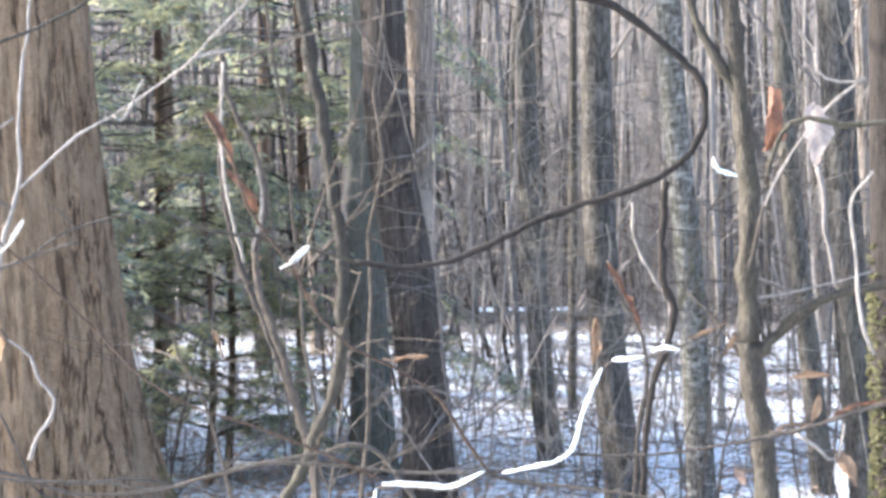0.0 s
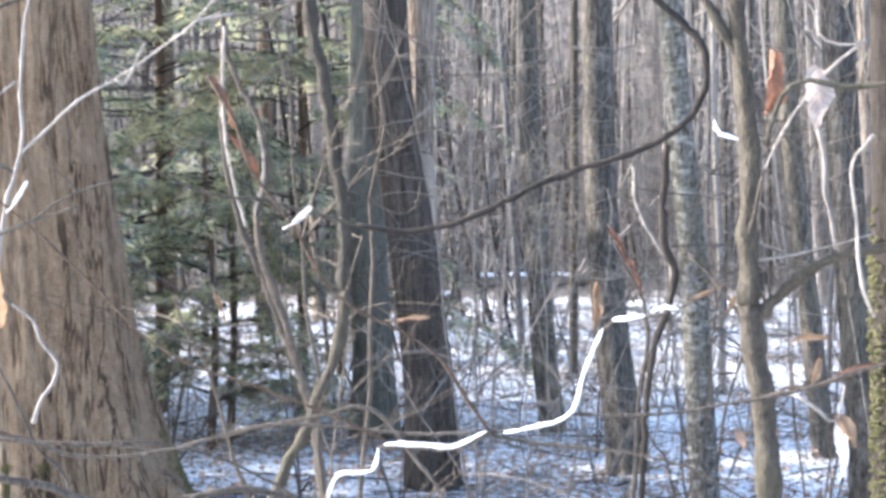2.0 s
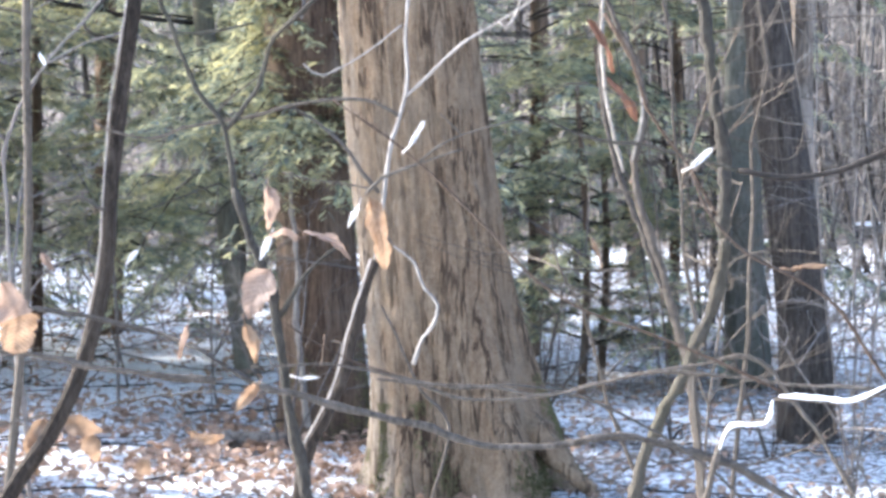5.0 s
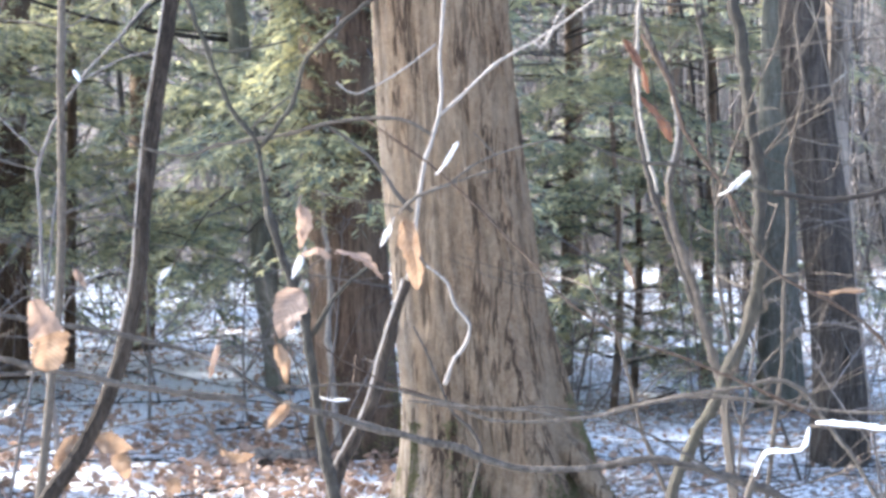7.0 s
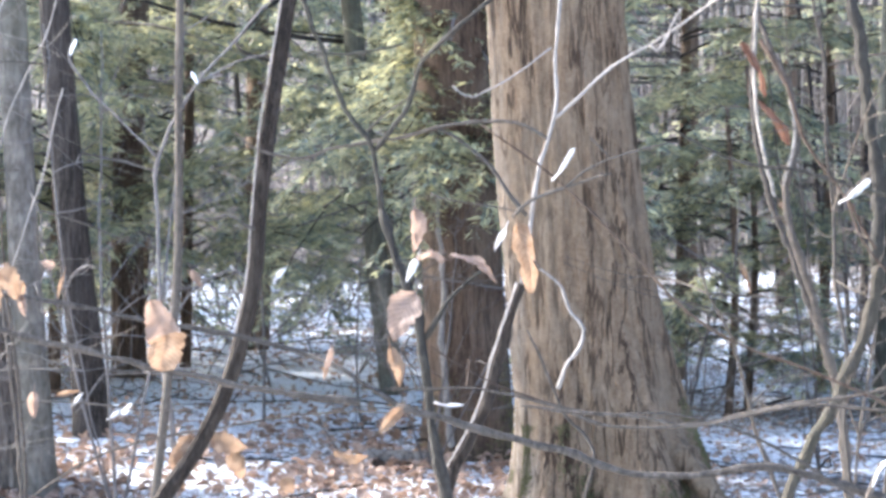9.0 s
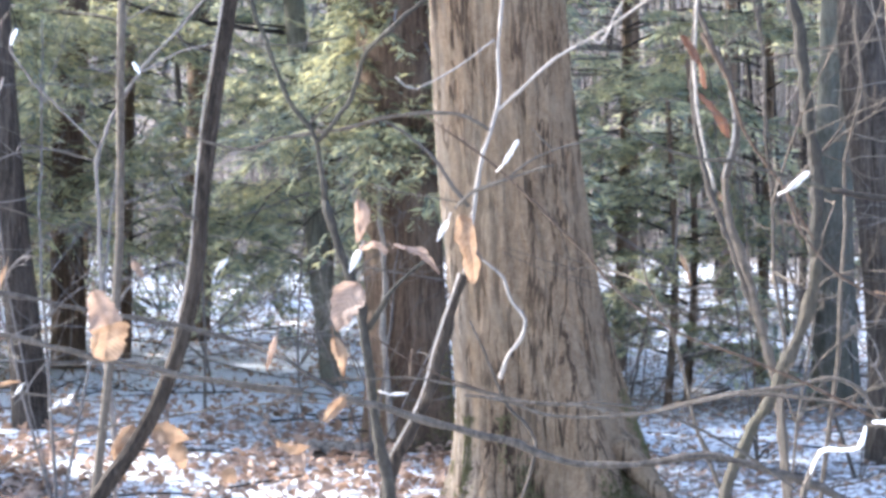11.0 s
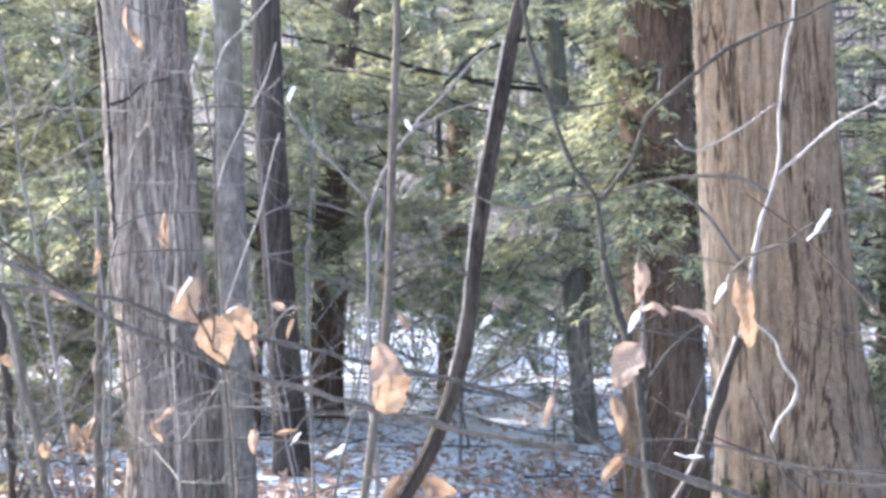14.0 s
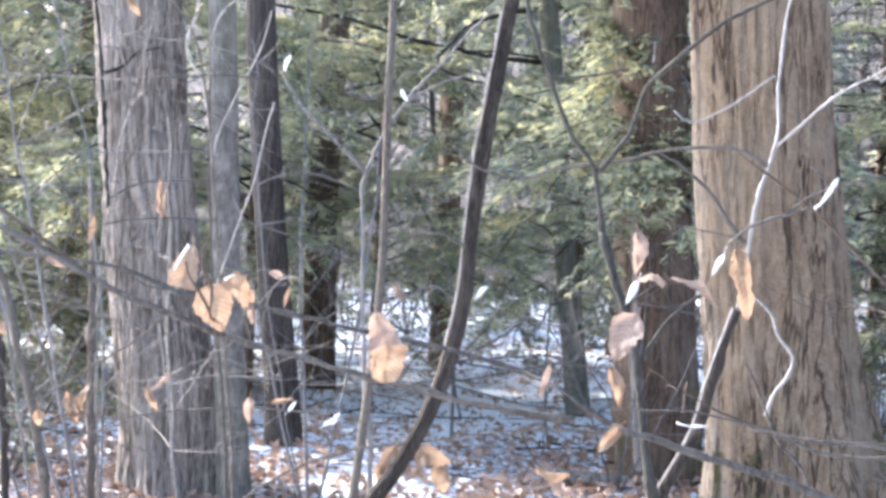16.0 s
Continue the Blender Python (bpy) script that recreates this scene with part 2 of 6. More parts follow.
MOTTLED = bark_mat("mottled_grey_bark", (0.036, 0.031, 0.026), (0.092, 0.080, 0.068), (0.19, 0.170, 0.148), 24, 0.35, 0.014, (0.125, 0.115, 0.085), crack=0.7)
SAPBARK = bark_mat("rough_sapling_bark", (0.016, 0.011, 0.009), (0.038, 0.029, 0.022), (0.075, 0.059, 0.046), 45, 0.3, 0.012, (0.067, 0.053, 0.041), crack=0.5)
DARKTWIG = bark_mat("dark_twig_bark", (0.03, 0.025, 0.02), (0.068, 0.057, 0.048), (0.14, 0.12, 0.102), 90, 0.5, 0.009)
MOSS = bark_mat("moss", (0.058, 0.054, 0.026), (0.118, 0.110, 0.050), (0.205, 0.188, 0.092), 120, 1.0, 0.01)
LEAF = leaf_mat("beech_leaf", (0.20, 0.118, 0.066), (0.325, 0.228, 0.152))
PALELEAF = leaf_mat("bleached_leaf", (0.226, 0.152, 0.111), (0.350, 0.253, 0.193))
PINKLEAF = leaf_mat("bleached_pink_leaf", (0.30, 0.245, 0.215), (0.46, 0.395, 0.355), 0.3)
REDLEAF = leaf_mat("rusty_leaf", (0.115, 0.052, 0.030), (0.225, 0.112, 0.066), 0.3)
# near-white for bleached leaves, and for sunlit edges painted by colour
WHITELEAF = leaf_mat("bleached_and_sunlit_leaf", (0.637, 0.612, 0.578), (0.765, 0.748, 0.731), 0.25)
LITTER = leaf_mat("fallen_leaf", (0.13, 0.077, 0.048), (0.56, 0.38, 0.27), 0.2, False)
NEEDLE = needle_mat("hemlock_needles", (0.150, 0.172, 0.132), (0.56, 0.51, 0.27))
SNOW = snow_mat("old_snow")
GROUND = ground_mat()

# ---- building tools ----
rng = np.random.default_rng(7)


def lattice(ix, iy, iz):
    h = (ix * 374761393 + iy * 668265263 + iz * 2147483647) & 0xFFFFFFFF
    h = ((h ^ (h >> 13)) * 1274126177) & 0xFFFFFFFF
    return ((h ^ (h >> 16)) & 0xFFFF) / 65535.0


def vnoise(p, octaves=1):
    """Value noise of an (n, 3) array, about -1 to 1."""
    total, amp, norm = 0.0, 1.0, 0.0
    p = np.asarray(p, float)
    for _ in range(octaves):
        i = np.floor(p).astype(np.int64)
        u = p - i
        u = u * u * (3 - 2 * u)
        v = 0
        for dx in (0, 1):
            for dy in (0, 1):
                for dz in (0, 1):
                    w = (u[:, 0] if dx else 1 - u[:, 0]) * (u[:, 1] if dy else 1 - u[:, 1]) * (u[:, 2] if dz else 1 - u[:, 2])
                    v = v + w * lattice(i[:, 0] + dx, i[:, 1] + dy, i[:, 2] + dz)
        total, norm = total + amp * (v * 2 - 1), norm + amp
        p, amp = p * 2.03 + 17.1, amp * 0.5
    return total / norm


def ground_z(x, y):
    """Height of the forest floor: level near by, a slope rising behind, lower towards the west."""
    x, y = np.asarray(x, float), np.asarray(y, float)
    r = np.hypot(x, y)
    az = np.arctan2(x, y)
    s = np.clip((r - 36) / 90, 0, 1)
    side = np.clip((az + 0.36) / 0.1, 0.12, 1)
    q = np.stack([x.ravel() * 0.35, y.ravel() * 0.35, 0 * x.ravel()], 1)
    bump = vnoise(q, 3).reshape(x.shape) * 0.07 * np.clip(r / 6, 0, 1)
    return s * s * (3 - 2 * s) * 24 * side + bump


def gz(x, y):
    return float(ground_z(np.array([x]), np.array([y]))[0])


def smooth_path(points, n):
    """Points along a curve through the given ones."""
    p = np.array(points, float)
    if len(p) == 2:
        return p[0] + (p[1] - p[0]) * np.linspace(0, 1, n)[:, None]
    d = np.r_[0, np.cumsum(np.linalg.norm(np.diff(p, axis=0), axis=1))]
    t = np.linspace(0, d[-1], n)
    m = np.gradient(p, d, axis=0)
    k = np.clip(np.searchsorted(d, t, "right") - 1, 0, len(p) - 2)
    h = (d[k + 1] - d[k])[:, None]
    u = ((t - d[k])[:, None]) / h
    return ((2 * u**3 - 3 * u**2 + 1) * p[k] + (u**3 - 2 * u**2 + u) * h * m[k] + (-2 * u**3 + 3 * u**2) * p[k + 1] + (u**3 - u**2) * h * m[k + 1])


def tube(path, radii, sides=8, rough=0.0, close=True):
    """Vertices and faces of a tapered round bar along a path."""
    p = np.asarray(path, float)
    n = len(p)
    r = np.broadcast_to(np.asarray(radii, float), (n,))
    tan = np.gradient(p, axis=0)
    tan /= np.linalg.norm(tan, axis=1)[:, None] + 1e-12
    ref = np.array([0.0, 1.0, 0.0]) if abs(tan[:, 1].mean()) < 0.8 else np.array([1.0, 0.0, 0.0])
    a = np.cross(tan, ref)
    a /= np.linalg.norm(a, axis=1)[:, None] + 1e-12
    b = np.cross(tan, a)
    th = np.linspace(0, 2 * math.pi, sides, endpoint=False)
    ring = np.cos(th)[None, :, None] * a[:, None, :] + np.sin(th)[None, :, None] * b[:, None, :]
    v = p[:, None, :] + ring * r[:, None, None]
    if rough:
        k = vnoise((p[:, None, :] + ring * r[:, None, None]).reshape(-1, 3) / max(r.max() * 1.3, 1e-4), 2).reshape(n, sides)
        v = p[:, None, :] + ring * (r[:, None] * (1 + rough * k))[:, :, None]
    i, j = np.meshgrid(np.arange(n - 1), np.arange(sides), indexing="ij")
    j2 = (j + 1) % sides
    f = np.stack([i * sides + j, i * sides + j2, (i + 1) * sides + j2, (i + 1) * sides + j], -1).reshape(-1, 4)
    faces = f.tolist()
    if close:
        faces += [list(range(sides))[::-1], [(n - 1) * sides + q for q in range(sides)]]
    return v.reshape(-1, 3), faces


def joined(parts):
    vs, fs, o = [], [], 0
    for v, f in parts:
        vs.append(v)
        fs += [[q + o for q in face] for face in f]
        o += len(v)
    return np.concatenate(vs), fs


def mesh(name, geometry, material, smooth=True):
    me = bpy.data.meshes.new(name)
    v, f = geometry
    me.from_pydata(np.asarray(v).tolist(), [], f if isinstance(f, list) else f.tolist())
    me.materials.append(material)
    if smooth:
        me.polygons.foreach_set("use_smooth", np.ones(len(me.polygons), dtype=bool))
    me.update()
    return me


def tubes(paths, radii, sides):
    """Many open tapered bars at once: paths (m, n, 3), radii (m, n); vertices and quads."""
    p = np.asarray(paths, float)
    m, n = p.shape[:2]
    tan = np.empty_like(p)
    tan[:, 1:-1] = p[:, 2:] - p[:, :-2]
    tan[:, 0], tan[:, -1] = p[:, 1] - p[:, 0], p[:, -1] - p[:, -2]
    tan /= np.linalg.norm(tan, axis=2, keepdims=True) + 1e-9
    a = np.cross(tan, np.array([0.31, 0.9, 0.3]))
    a /= np.linalg.norm(a, axis=2, keepdims=True) + 1e-9
    b = np.cross(tan, a)
    th = np.arange(sides) * 2 * math.pi / sides
    v = p[:, :, None] + (np.cos(th)[None, None, :, None] * a[:, :, None] + np.sin(th)[None, None, :, None] * b[:, :, None]) * np.asarray(radii)[:, :, None, None]
    k, i, j = np.meshgrid(np.arange(m), np.arange(n - 1), np.arange(sides), indexing="ij")
    j2 = (j + 1) % sides
    o = k * n * sides
    f = np.stack([o + i * sides + j, o + i * sides + j2, o + (i + 1) * sides + j2, o + (i + 1) * sides + j], -1).reshape(-1, 4)
    return v.reshape(-1, 3), f


def bent(a, b, c, n):
    """Curves from a by way of b to c, each (m, 3)."""
    u = np.linspace(0, 1, n)[None, :, None]
    return (1 - u) ** 2 * a[:, None] + 2 * u * (1 - u) * (2 * b - (a + c) / 2)[:, None] + u**2 * c[:, None]


def stacked(parts):
    o, vs, fs = 0, [], []
    for v, f in parts:
        vs.append(v)
        fs.append(f + o)
        o += len(v)
    return np.concatenate(vs), np.concatenate(fs)


def quad_mesh(name, geometry, material):
    v, f = geometry
    me = bpy.data.meshes.new(name)
    me.vertices.add(len(v))
    me.vertices.foreach_set("co", np.asarray(v, np.float32).reshape(-1))
    me.loops.add(len(f) * 4)
    me.loops.foreach_set("vertex_index", np.asarray(f, np.int32).reshape(-1))
    me.polygons.add(len(f))
    me.polygons.foreach_set("loop_start", np.arange(0, len(f) * 4, 4, dtype=np.int32))
    me.polygons.foreach_set("use_smooth", np.ones(len(f), dtype=bool))
    me.update(calc_edges=True)
    me.materials.append(material)
    return me


def thing(name, base, label, category, group="", kind=""):
    e = new(name)
    e.location = base
    e.empty_display_size = 0.1
    return tagged(e, label, category, group, kind)


def part(name, geometry, material, parent, label="", smooth=True):
    fast = isinstance(geometry[1], np.ndarray)
    ob = new(name, quad_mesh(name, geometry, material) if fast else mesh(name, geometry, material, smooth))
    ob.parent = parent
    if parent.parent is None:
        ob.matrix_parent_inverse = Matrix.Translation(-parent.location)
    return tagged(ob, label)


carrier = {}


def limb(parent, points, r0, r1, material, name="branch", sides=8, label="", step=0.02, rough=0.45, spindle=False):
    """A tapered, knotty, slightly kinked branch along a curve."""
    p = np.array(points, float)
    if max(r0, r1) < 0.0085:
        r0, r1 = r0 * 0.8, r1 * 0.8
    length = np.linalg.norm(np.diff(p, axis=0), axis=1).sum()
    n = int(np.clip(length / step, 7, 110))
    path = smooth_path(p, n)
    wide = np.stack([vnoise(path * 9 + 5, 2), vnoise(path * 9 + 31, 2), vnoise(path * 9 + 77, 2)], 1) * min(r0 * 0.8, 0.007)
    kink = np.stack([vnoise(path * 30 + 5, 1), vnoise(path * 30 + 31, 1), vnoise(path * 30 + 77, 1)], 1) * min((r0 + r1) * 0.35, 0.004)
    path = path + wide + kink
    r = np.linspace(r0, r1, n) * (1 + 0.28 * np.clip(vnoise(path * 34 + 3, 1), -0.4, 1))
    if spindle:
        r = r * np.sin(np.pi * np.linspace(0.04, 0.96, n)) ** 0.45
    ride = name in ("bark_strip", "snow_crust")
    ob = part(name, tube(path, r, sides, rough), material, carrier.get(parent.name, parent) if ride else parent, label)
    if not ride:
        carrier[parent.name] = ob
    return ob


def to_ground(points, lean=0.5):
    """The same stem with its foot carried down into the soil."""
    p = [np.array(q, float) for q in points]
    low = p[-1]
    d = p[-1] - p[-2]
    d = d / max(abs(d[2]), 1e-3)
    drop = low[2] - gz(low[0], low[1])
    foot = low + np.array([d[0] * drop * lean * 0.6, d[1] * drop * lean * 0.6, -drop - 0.06])
    mid = (low + foot) / 2 + np.array([d[0], d[1], 0]) * drop * 0.12 * lean
    return p + [mid, foot]


def leaf(parent, base, tip, width, material, curl=0.25, fold=0.35, face=(0, -1, 0.2), name="leaf", label="", shape="oval"):
    """A dry, curled, toothed leaf from its stalk end to its tip."""
    b, t = np.array(base, float), np.array(tip, float)
    ax = t - b
    length = np.linalg.norm(ax)
    ax /= length
    nrm = np.array(face, float)
    nrm -= ax * nrm.dot(ax)
    nrm /= np.linalg.norm(nrm)
    side = np.cross(ax, nrm)
    n, k = 13, 7
    u = np.linspace(0, 1, n)
    profile = {"oval": np.power(np.sin(np.pi * np.power(u, 0.72)), 0.75) * (1 - 0.2 * u),
               "tent": 0.14 + 0.86 * np.power(u, 0.6) * (1 - 0.12 * u),
               "bag": np.minimum(1.0 - 0.18 * u, 2.2 * np.power(np.maximum(1 - u, 0), 0.55)),
               "strap": np.minimum(np.minimum(1.0, 0.4 + 5 * u), 0.3 + 5 * (1 - u))}[shape]
    w = width * 0.8 * profile * (1 - 0.1 * np.cos(u * 44))
    w = np.maximum(w, width * 0.015)
    seedv = rng.uniform(0, 50)
    w = w * (1 + 0.17 * vnoise(np.stack([u * 7 + seedv, 0 * u, 0 * u + seedv], 1), 2))
    s = np.linspace(-1, 1, k)
    U, S = np.meshgrid(u, s, indexing="ij")
    wob = vnoise(np.stack([U.ravel() * 4 + seedv, S.ravel() * 2, 0 * U.ravel() + seedv], 1), 2).reshape(U.shape)
    lift = fold * np.abs(S) ** 1.4 * w[:, None] + curl * length * np.sin(np.pi * U) ** 1.3 + wob * 0.14 * length
    ripple = 0.03 * length * np.sin(U * 40 + np.abs(S) * 4) * np.abs(S)
    v = b + ax * (U * length)[..., None] + side * (S * w[:, None] * math.cos(fold * 0.6))[..., None] + nrm * (lift + ripple * 0.6)[..., None]
    i, j = np.meshgrid(np.arange(n - 1), np.arange(k - 1), indexing="ij")
    f = np.stack([i * k + j, (i + 1) * k + j, (i + 1) * k + j + 1, i * k + j + 1], -1).reshape(-1, 4).tolist()
    geo = [(v.reshape(-1, 3), f)]
    rib = v[:, k // 2, :] - nrm * 0.0006
    geo.append(tube(rib, np.linspace(0.0009, 0.0003, n), 4))
    stalk = np.stack([b - ax * 0.012 + np.array([0, 0, 0.004]), b, b + ax * 0.01])
    geo.append(tube(stalk, 0.0009, 4))
    ob = part(name, joined(geo), material, parent, label)
    extra = len(ob.data.vertices) - n * k
    for key, val in (("blade_u", U), ("blade_s", np.abs(S))):
        ob.data.attributes.new(key, "FLOAT", "POINT").data.foreach_set("value", np.r_[val.ravel(), np.zeros(extra)].astype(np.float32))
    return ob


def trunk_mesh(points, r0, r1, flare=0.0, ridges=0.0, sides=24, step=0.25, lobes=5):
    """A trunk with buttressed foot and furrowed bark as geometry."""
    p = np.array(points, float)
    length = np.linalg.norm(np.diff(p, axis=0), axis=1).sum()
    full = smooth_path(p, 600)
    along = np.r_[0, np.cumsum(np.linalg.norm(np.diff(full, axis=0), axis=1))]
    dense = min(4.6, length)
    at = np.r_[np.arange(0, dense, step), np.linspace(dense, along[-1], 16)]
    n = len(at)
    path = np.stack([np.interp(at, along, full[:, k]) for k in range(3)], 1)
    h = np.r_[0, np.cumsum(np.linalg.norm(np.diff(path, axis=0), axis=1))]
    r = r0 + (r1 - r0) * (h / h[-1])
    v, f = tube(path, r, sides)
    v = v.reshape(n, sides, 3)
    out = v - path[:, None, :]
    th = np.arange(sides) / sides * 2 * math.pi
    ph = p[0, 0] * 3.1
    k = np.ones((n, sides))
    if flare:
        fl = np.exp(-h / 0.38)[:, None]
        k += flare * fl * (0.55 + 0.45 * np.cos(lobes * th + ph)[None, :]) + flare * 0.35 * np.exp(-h / 1.1)[:, None]
    q = np.stack([np.broadcast_to(np.cos(th) * 1.0, (n, sides)), np.broadcast_to(np.sin(th) * 1.0, (n, sides)), np.broadcast_to(h[:, None], (n, sides))], -1).reshape(-1, 3)
    k += 0.05 * vnoise(q * np.array([1.3, 1.3, 0.8]) + ph, 2).reshape(n, sides)
    if ridges:
        warp = vnoise(q * np.array([2, 2, 2.2]) + 9 + ph, 2)[:, None] * 0.18
        a = vnoise((q + warp) * np.array([7.5, 7.5, 1.1]) + ph, 2)
        b = vnoise((q + warp) * np.array([15, 15, 3.0]) + ph + 40, 2)
        plates = np.clip(np.abs(a) * 3.2, 0, 1) * 0.8 + 0.45 * np.clip(np.abs(b) * 3, 0, 1)
        k += ridges * (plates.reshape(n, sides) - 0.7)
    v = path[:, None, :] + out * k[:, :, None]
    return v.reshape(-1, 3), f, (path, r, n, sides)


def grow(points, height, wobble=0.25):
    """A stem from below the ground through the given points (top first) up to a height."""
    p = [np.array(q, float) for q in points][::-1]
    d = p[1] - p[0]
    d /= max(d[2], 1e-3)
    base = p[0] - d * (p[0][2] - gz(p[0][0], p[0][1]))
    base[2] = gz(base[0], base[1]) - 0.12
    d2 = p[-1] - p[-2]
    d2 /= max(d2[2], 1e-3)
    top = p[-1]
    up = height - top[2]
    mid = top + d2 * up * 0.4 + rng.normal(0, wobble, 3) * np.array([1, 1, 0])
    end = top + d2 * up * 0.8 + rng.normal(0, wobble, 3) * np.array([1, 1, 0])
    end[2] = height
    if p[0][2] > base[2] + 0.05:
        p = [base] + p
    return p + [mid, end]


def crown(parent, path, r0, height, material, count=9, reach=2.6, low=0.35):
    """Bare limbs with forks in the upper part of a stem, each a part."""
    n = len(path)
    for i in range(count):
        u = low + (0.97 - low) * (i + rng.uniform(0, 0.8)) / count
        o = path[min(int(np.searchsorted(path[:, 2], u * height)), n - 1)]
        az = rng.uniform(0, 2 * math.pi)
        L = reach * (1.1 - 0.6 * u) * rng.uniform(0.7, 1.2)
        d = np.array([math.cos(az), math.sin(az), rng.uniform(0.5, 1.2)])
        q1 = o + d * L * 0.5
        q2 = q1 + (d + rng.normal(0, 0.25, 3)) * L * 0.5
        geo = [tube(smooth_path([o, q1, q2], 7), np.linspace(r0 * (1 - u) * 0.45 + 0.008, 0.005, 7), 5)]
        for _ in range(4):
            s = o + (q2 - o) * rng.uniform(0.35, 0.95)
            e = s + (d + rng.normal(0, 0.6, 3)) * L * rng.uniform(0.2, 0.4)
            geo.append(tube(smooth_path([s, (s + e) / 2 + rng.normal(0, 0.05, 3), e], 4), np.linspace(0.008, 0.003, 4), 4))
        part("limb", joined(geo), material, parent)


def tree(points, r0, r1, height, material, label, flare=0.5, ridges=0.0, sides=20, step=0.3, limbs=8, category="tree", group="", name="tree", low=0.4):
    p = grow(points, height)
    t = thing(name, tuple(p[0]), label, category, group)
    v, f, info = trunk_mesh(p, r0, r1, flare, ridges, sides, step)
    carrier[t.name] = part("trunk", (v, f), material, t)
    if limbs:
        crown(t, info[0], r0, height, material, limbs, low=low)
    return t, info, v


def moss_patch(parent, v, info, low, high, amount, label="tufts of yellow-green moss", seed=0.0, count=5000, size=0.009):
    """Moss as many small tufts on the bark between two heights."""
    path, r, n, sides = info
    g = v.reshape(n, sides, 3)
    inside = np.nonzero((path[:, 2] > low - 0.05) & (path[:, 2] < high + 0.05))[0]
    i = rng.integers(max(inside.min(), 0), min(inside.max(), n - 2) + 1, count)
    j = rng.integers(0, sides, count)
    a, b = rng.random((count, 1)), rng.random((count, 1))
    q = (g[i, j] * (1 - a) + g[i, (j + 1) % sides] * a) * (1 - b) + (g[i + 1, j] * (1 - a) + g[i + 1, (j + 1) % sides] * a) * b
    nz = vnoise(q * np.array([6, 6, 2.6]) + seed, 4)
    rise = np.clip((q[:, 2] - low) / (high - low), 0, 1)
    ok = nz - rise * 0.35 + rng.normal(0, 0.1, count) > 0.5 - 1.2 * amount
    q, i = q[ok], i[ok]
    out = unit(q - path[i])
    m = len(q)
    e = q + unit(out + rng.normal(0, 0.5, (m, 3))) * size * rng.uniform(0.5, 1.5, (m, 1))
    geo = tubes(bent(q - out * 0.003, (q + e) / 2, e, 3), np.array([[1.0, 0.8, 0.15]]) * size * rng.uniform(0.35, 0.8, (m, 1)), 3)
    tagged(part("moss", geo, MOSS, carrier[parent.name], label), kind="stuff")


def unit(a):
    return a / (np.linalg.norm(a, axis=-1, keepdims=True) + 1e-9)


# ---- ground ----
def graded(lo, hi, near, n):
    u = np.linspace(-1, 1, n)
    s = np.sinh(u * 5.2) / math.sinh(5.2)
    return np.where(s < 0, -s * lo, s * hi) + near


gx = graded(-1500, 1500, 0, 260)
gy = graded(-700, 2200, 9, 300)
GX, GY = np.meshgrid(gx, gy, indexing="ij")
GZ = ground_z(GX, GY)
fine = vnoise(np.stack([GX.ravel() * 2.2, GY.ravel() * 2.2, 0 * GX.ravel()], 1), 3).reshape(GX.shape)
GZ = GZ + fine * 0.02
gi, gj = np.meshgrid(np.arange(len(gx) - 1), np.arange(len(gy) - 1), indexing="ij")
ny = len(gy)
gf = np.stack([gi * ny + gj, (gi + 1) * ny + gj, (gi + 1) * ny + gj + 1, gi * ny + gj + 1], -1).reshape(-1, 4)
ground = new("ground", mesh("ground", (np.stack([GX, GY, GZ], -1).reshape(-1, 3), gf), GROUND))
tagged(ground, "forest floor with thin old snow and brown leaf litter", "ground", "", "structure")
R = np.hypot(GX, GY)
cover = 0.53 + np.where(GX > 0.1 * GY, -0.045 * np.clip((R - 6) / 3, 0, 1), 0.025 * np.clip((R - 10.5) / 1.5, 0, 1)) - np.clip((R - 31) / 8, 0, 1) * 0.3
att = ground.data.attributes.new("snow_cover", "FLOAT", "POINT")
att.data.foreach_set("value", cover.ravel().astype(np.float32))

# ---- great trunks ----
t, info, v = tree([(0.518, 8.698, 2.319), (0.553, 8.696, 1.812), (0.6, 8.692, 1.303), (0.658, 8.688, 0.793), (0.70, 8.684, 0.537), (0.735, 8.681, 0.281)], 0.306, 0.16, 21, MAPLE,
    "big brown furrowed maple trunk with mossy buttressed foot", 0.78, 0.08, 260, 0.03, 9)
moss_patch(t, v, info, -0.1, 0.42, 0.5, seed=3.0, count=26000, size=0.010)
limb(t, [(0.879, 8.717, 0.531), (1.011, 8.502, 0.353), (1.123, 8.387, 0.207), (1.215, 8.323, 0.106), (1.31, 8.309, 0.014)], 0.10, 0.025, MAPLE, "root", 14, "flaring surface root")
t, info, v = tree([(0.061, 10.641, 2.037), (0.08, 10.641, 1.57), (0.108, 10.64, 1.102), (0.139, 10.64, 0.633), (0.155, 10.64, 0.162)], 0.2154, 0.1, 18, REDBARK,
    "red-brown trunk with a pale dead vine up its bark", 0.35, 0.05, 80, 0.08, 8)
moss_patch(t, v, info, -0.1, 0.4, 0.4, seed=8.0)
limb(t, [(-0.062, 10.391, 1.873), (-0.026, 10.391, 1.569), (-0.016, 10.391, 1.264), (0.014, 10.391, 0.959), (0.005, 10.391, 0.653), (0.029, 10.391, 0.347), (0.06, 10.391, 0.04)], 0.009, 0.02, PALETWIG, "vine", label="pale dead vine")
